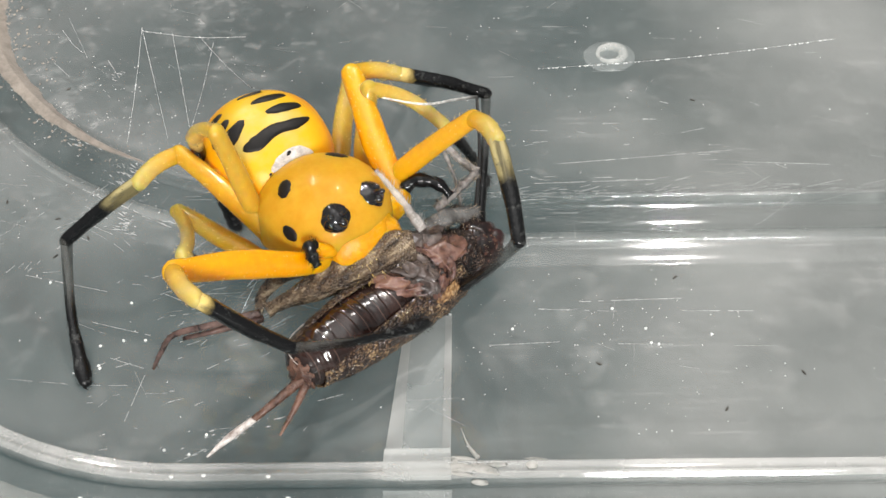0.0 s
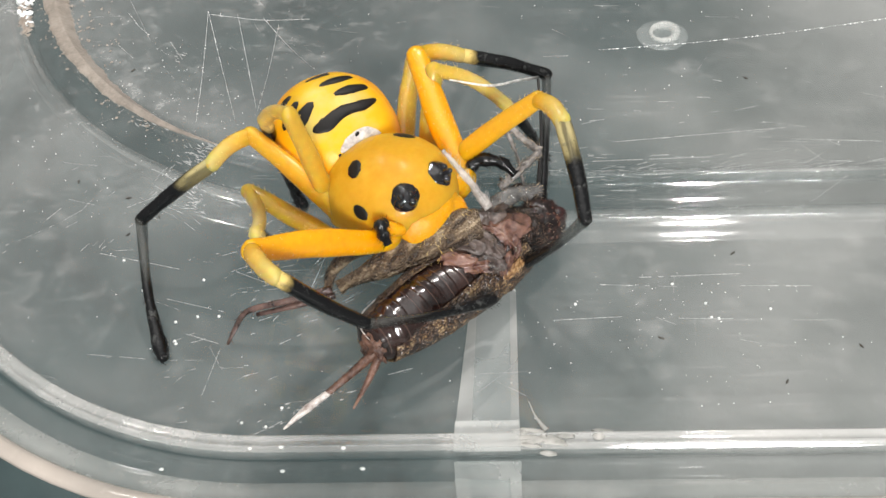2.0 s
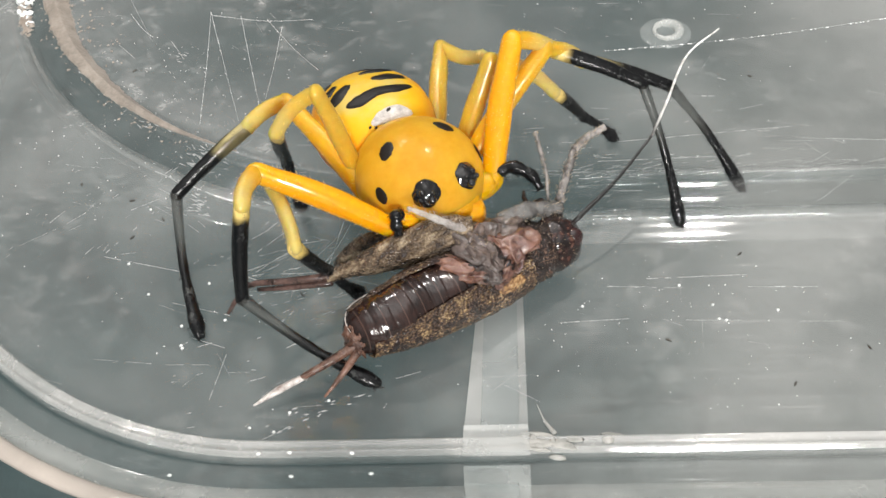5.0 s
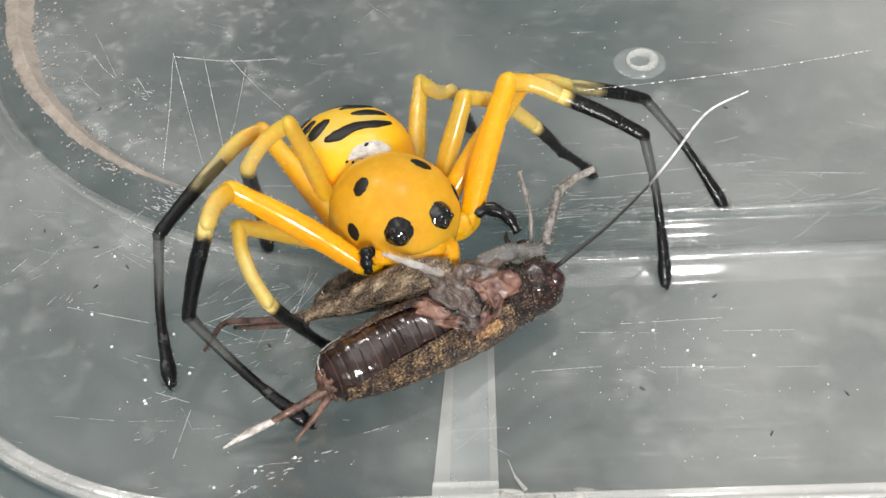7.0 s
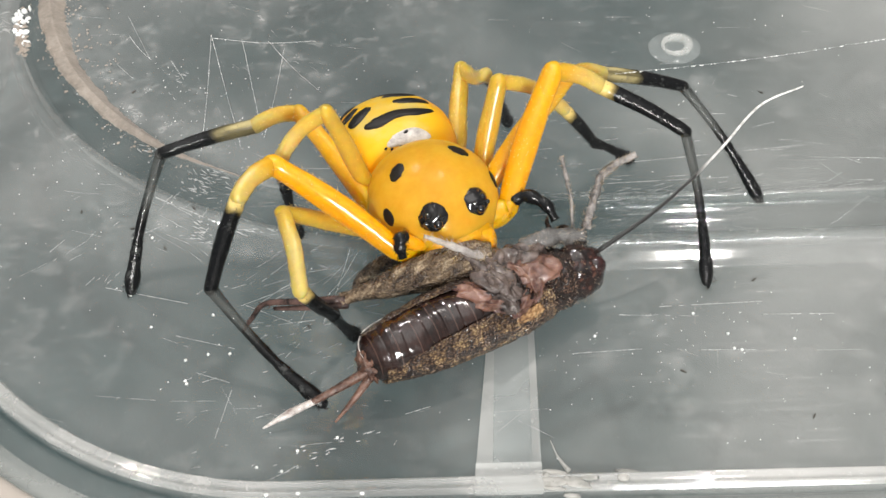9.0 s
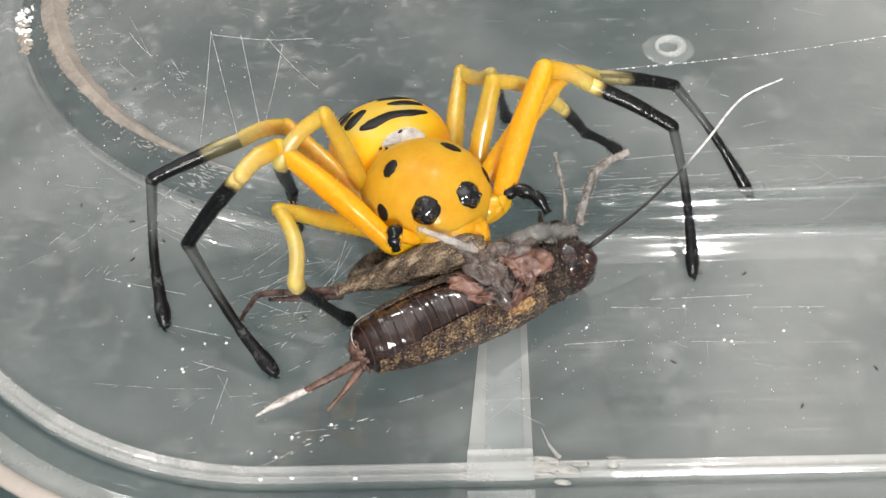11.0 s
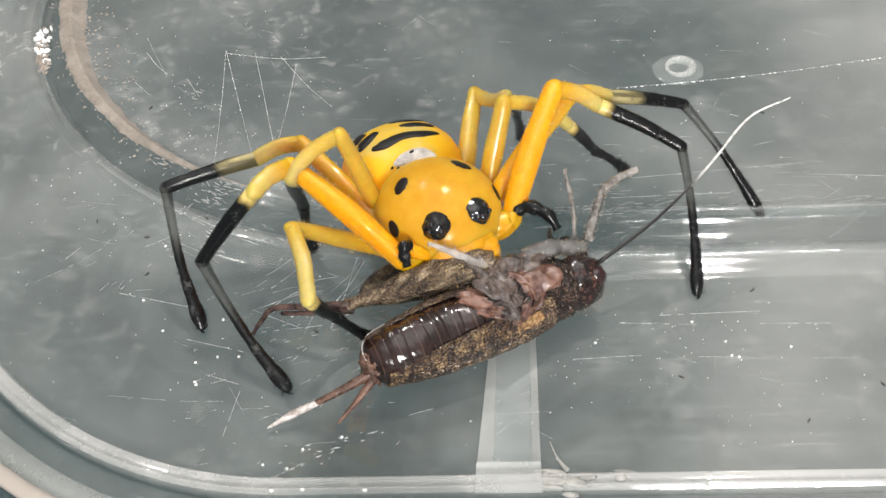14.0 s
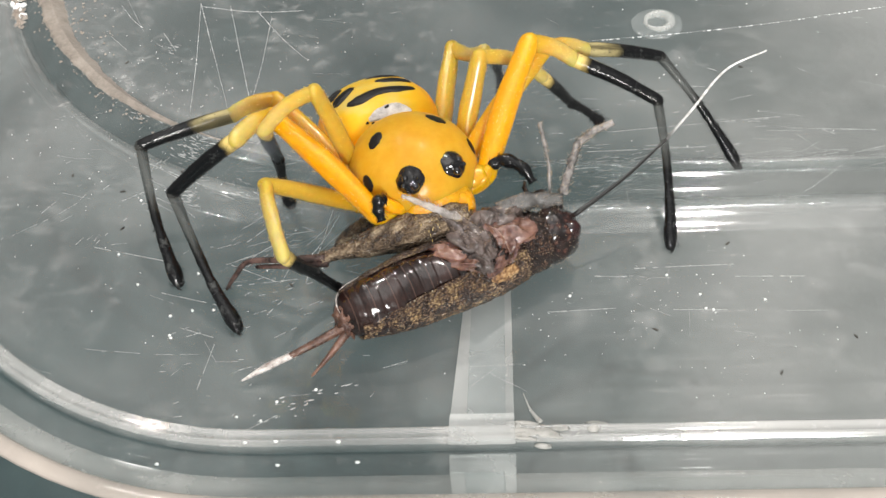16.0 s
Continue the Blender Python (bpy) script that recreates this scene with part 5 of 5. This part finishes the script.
def motions():
    walk(spider, [(0, pose(-0.00118, -0.00342, 0.00546, -11.44, -2.04, 45.96)), (3.2, pose(-0.00118, -0.00342, 0.00546, -11.44, -2.04, 45.96)), (5.3, pose(-0.00004, -0.00115, 0.00499, 0.84, -0.42, 32.42)), (5.5, pose(-0.00004, -0.00115, 0.00499, 0.84, -0.42, 32.42)), (6.0, pose(0.00005, -0.00098, 0.00502, 0.51, 0.27, 31.34)), (7.0, pose(0.00037, -0.00074, 0.00517, -0.83, 2.08, 29.99)), (8.0, pose(0.00052, -0.00066, 0.00525, -1.25, 2.24, 27.87)), (8.6, pose(0.00025, -0.00096, 0.00518, -2.41, 0.97, 26.70)), (11.0, pose(0.00021, -0.00132, 0.00500, -5.92, -0.57, 26.80)), (16, pose(0.00025, -0.00150, 0.00490, -8.32, -1.31, 26.79))])
    walk(cricket, [(0, pose(0.0029, -0.0070, 0, 0, 0, 45.5)), (3.2, pose(0.0029, -0.0070, 0, 0, 0, 45.5)), (5.3, pose(0.0025, -0.0074, 0, 0, 0, 31)), (7.0, pose(0.0030, -0.0069, 0, 0, 0, 29.5)), (11.0, pose(0.0029, -0.0072, 0, 0, 0, 28.3)), (16, pose(0.0029, -0.0072, 0, 0, 0, 28.3))])
    walk(feeler, [(0, pose(0.0070, 0.0012, 0.0032, 0, -20, 34)), (3.2, pose(0.0070, 0.0012, 0.0032, 0, -20, 34)), (5.3, pose(0.0072, 0, 0.0032, 0, 0, 4)), (6.3, pose(0.0072, 0, 0.0032, 0, 0, 3.5)), (8.0, pose(0.0072, 0, 0.0032, 0, 0, -4.5)), (8.7, pose(0.0072, 0, 0.0032, 0, 0, -4)), (11.0, pose(0.0072, 0, 0.0032, 0, 0, 0.5)), (16, pose(0.0072, 0, 0.0032, 0, 0, 0.5))])
    walk(feeler_end, [(0, pose(0.0066, 0.00085, 0.0021, 0, -30, 125)), (3.2, pose(0.0066, 0.00085, 0.0021, 0, -30, 125)), (4.2, pose(0.0066, 0.00085, 0.0021, 0, -18, 60)), (5.3, pose(0.0066, 0.00085, 0.0021)), (16, pose(0.0066, 0.00085, 0.0021))])
    walk(thigh, [(0, pose(-0.0061, 0.0036, 0.0034, 0, -8, 0)), (3.2, pose(-0.0061, 0.0036, 0.0034, 0, -8, 0)), (5.3, pose(-0.0065, 0.0041, 0.00305, 0, -6, 4.6)), (16, pose(-0.0065, 0.0041, 0.00305, 0, -6, 4.6))])
    walk(lifted, [(0, pose(0.0023, 0.0004, 0.0056, 0, 0, -68)), (3.2, pose(0.0023, 0.0004, 0.0056, 0, 0, -68)), (5.3, pose(0.0010, 0.0013, 0.0046)), (16, pose(0.0010, 0.0013, 0.0046))])
    walk(foreleg, [(0, pose(0.0050, 0.0022, 0.0043, 23, 16.9, -32.1)), (3.2, pose(0.0050, 0.0022, 0.0043, 23, 16.9, -32.1)), (5.3, pose(0.0074, 0.0016, 0.0035)), (16, pose(0.0074, 0.0016, 0.0035))])
    walk(foreleg_end, [(0, pose(0.0019, 0.0015, 0.0019, -45.6, 3.8, 132.4)), (3.2, pose(0.0019, 0.0015, 0.0019, -45.6, 3.8, 132.4)), (4.2, pose(0.0019, 0.0015, 0.0019, -22, 2, 66)), (5.3, pose(0.0019, 0.0015, 0.0019)), (16, pose(0.0019, 0.0015, 0.0019))])
    walk(abdomen, [(0, pose(0.0007, 0.0051, 0.0019, 31, 0, -14)), (3.2, pose(0.0007, 0.0051, 0.0019, 31, 0, -14)), (5.3, pose(0.00025, 0.0056, -0.0002, 0, 0, -7)), (16, pose(0.00025, 0.0056, -0.0002, 0, 0, -7))])
    key_leg("front", "left",
            (0, 177, 29, -105, -0, -36, -49, -3, -25),
            (3.2, 177, 29, -105, -0, -36, -49, -3, -25),
            (5.4, 143, 31, -135, 4, -154, -69, -61, -25),
            (6.0, 145, 34, -140, -0, -156, -70, -58, -27),
            (7.0, 139, 32, -138, 3, -160, -65, -60, -32),
            (8.0, 137, 37, -149, -3, -167, -64, -61, -35),
            (8.6, 137, 36, -150, -3, -163, -61, -61, -35),
            (10.7, 127, 38, -155, -0, 159, -47, -74, -41),
            (15.1, 127, 38, -155, -0, 159, -47, -74, -41),
            (15.45, 119, 36, -153, 4, 149, -36, -85, -45),
            (16, 119, 36, -153, 4, 149, -36, -85, -45))
    key_leg("second", "left",
            (0, 97, 36, 169, -11, 141, -27, -127, -36),
            (3.2, 97, 36, 169, -11, 141, -27, -127, -36),
            (5.4, 102, 26, -177, -13, -175, -26, -109, -32),
            (6.0, 112, 24, 180, -21, -165, -18, -110, -34),
            (7.0, 103, 29, -179, -20, -164, -26, -113, -39),
            (7.4, 103, 29, -179, -20, -164, -26, -113, -39),
            (8.0, 103, 31, 147, -11, 159, -13, -161, -52),
            (8.5, 107, 36, 152, -16, 163, -9, -153, -57),
            (8.8, 107, 36, 152, -16, 163, -9, -153, -57),
            (10.8, 110, 29, 167, -5, 174, -10, -113, -48),
            (12.1, 110, 29, 167, -5, 174, -10, -113, -48),
            (12.5, 110, 32, 165, -9, 168, -6, -99, -51),
            (16, 110, 32, 165, -9, 168, -6, -99, -51))
    key_leg("third", "left",
            (0, 102, 20, -122, 2, 46, -44, 14, -36),
            (3.2, 102, 20, -122, 2, 46, -44, 14, -36),
            (5.4, -180, 40, -100, -11, 11, -59, -1, -60),
            (6.0, -178, 41, -100, -13, 8, -61, 11, -60),
            (7.0, -179, 36, -98, -15, 18, -60, -13, -52),
            (8.0, -172, 40, -103, -20, 20, -58, 35, -61),
            (8.6, -171, 39, -103, -18, 21, -59, 38, -61),
            (11.0, -169, 39, -104, -18, 51, -52, 17, -55),
            (16, -168, 38, -102, -19, 43, -50, -2, -51))
    key_leg("hind", "left",
            (0, -176, 82, 84, -24, 60, -58, 38, -72),
            (3.2, -176, 82, 84, -24, 60, -58, 38, -72),
            (5.4, 168, 74, 158, -46, 61, -58, 37, -79),
            (6.0, 171, 75, 169, -41, 65, -57, 33, -76),
            (7.0, 167, 74, 161, -46, 65, -56, 43, -84),
            (8.0, 178, 74, 164, -43, 73, -56, 43, -80),
            (8.6, 176, 74, 169, -39, 76, -55, 50, -81),
            (11.0, -166, 74, 174, -37, 70, -52, 81, -68),
            (16, -150, 73, 163, -30, 71, -49, 73, -73))
    key_leg("front", "right",
            (0, 63, 39, -15, -23, -33, -30, -148, -38),
            (3.2, 63, 39, -15, -23, -33, -30, -148, -38),
            (5.4, 41, 47, -20, -27, -38, -23, -93, -53),
            (6.0, 37, 48, -22, -27, -37, -23, -101, -54),
            (7.0, 36, 46, -32, -16, -40, -25, -107, -53),
            (8.0, 33, 46, -28, -23, -41, -27, -107, -51),
            (8.6, 34, 43, -25, -24, -41, -28, -108, -50),
            (11.0, 34, 42, -19, -29, -37, -30, -111, -51),
            (16, 34, 40, -21, -31, -34, -32, -117, -50))
    key_leg("second", "right",
            (0, -55, 34, -108, -2, -129, -39, 92, -41),
            (3.2, -55, 34, -108, -2, -129, -39, 92, -41),
            (5.4, 12, 40, -5, -31, -25, -17, -58, -47),
            (6.0, 8, 41, 1, -25, -20, -24, -56, -47),
            (7.0, 12, 41, -18, -11, -10, -24, -59, -48),
            (8.0, 8, 41, 5, -19, -10, -23, -62, -48),
            (8.6, 11, 38, 9, -20, -9, -24, -63, -49),
            (11.0, 9, 37, 12, -25, -6, -22, -56, -54),
            (16, 12, 35, -2, -19, 1, -24, -60, -53))
    key_leg("third", "right",
            (0, 7, 66, -36, -43, 15, -60, 34, -60),
            (3.2, 7, 66, -36, -43, 15, -60, 34, -60),
            (5.4, 19, 59, -17, -39, 2, -52, -8, -47),
            (6.0, 22, 60, -17, -37, -11, -56, 14, -42),
            (7.0, 25, 63, -12, -35, 1, -54, -5, -49),
            (8.0, 32, 63, -8, -37, -7, -57, 1, -43),
            (8.6, 35, 61, -7, -38, -5, -58, 3, -43),
            (11.0, 32, 61, -4, -36, 19, -55, 1, -45),
            (16, 25, 64, 6, -36, 19, -53, 12, -48))
    key_leg("hind", "right",
            (0, 34, 30, 18, -24, 38, -31, 27, -34),
            (3.2, 34, 30, 18, -24, 38, -31, 27, -34),
            (5.4, 56, 18, -87, 19, 51, -43, 47, -55),
            (6.0, 57, 18, -85, 20, 49, -46, 43, -50),
            (7.0, 57, 21, -87, 21, 50, -45, 50, -56),
            (8.0, 58, 22, -93, 24, 54, -49, 50, -57),
            (8.6, 59, 23, -91, 24, 52, -49, 52, -58),
            (11.0, 56, 24, -83, 22, 60, -44, 57, -55),
            (16, 54, 26, -80, 17, 58, -39, 62, -53))


motions()
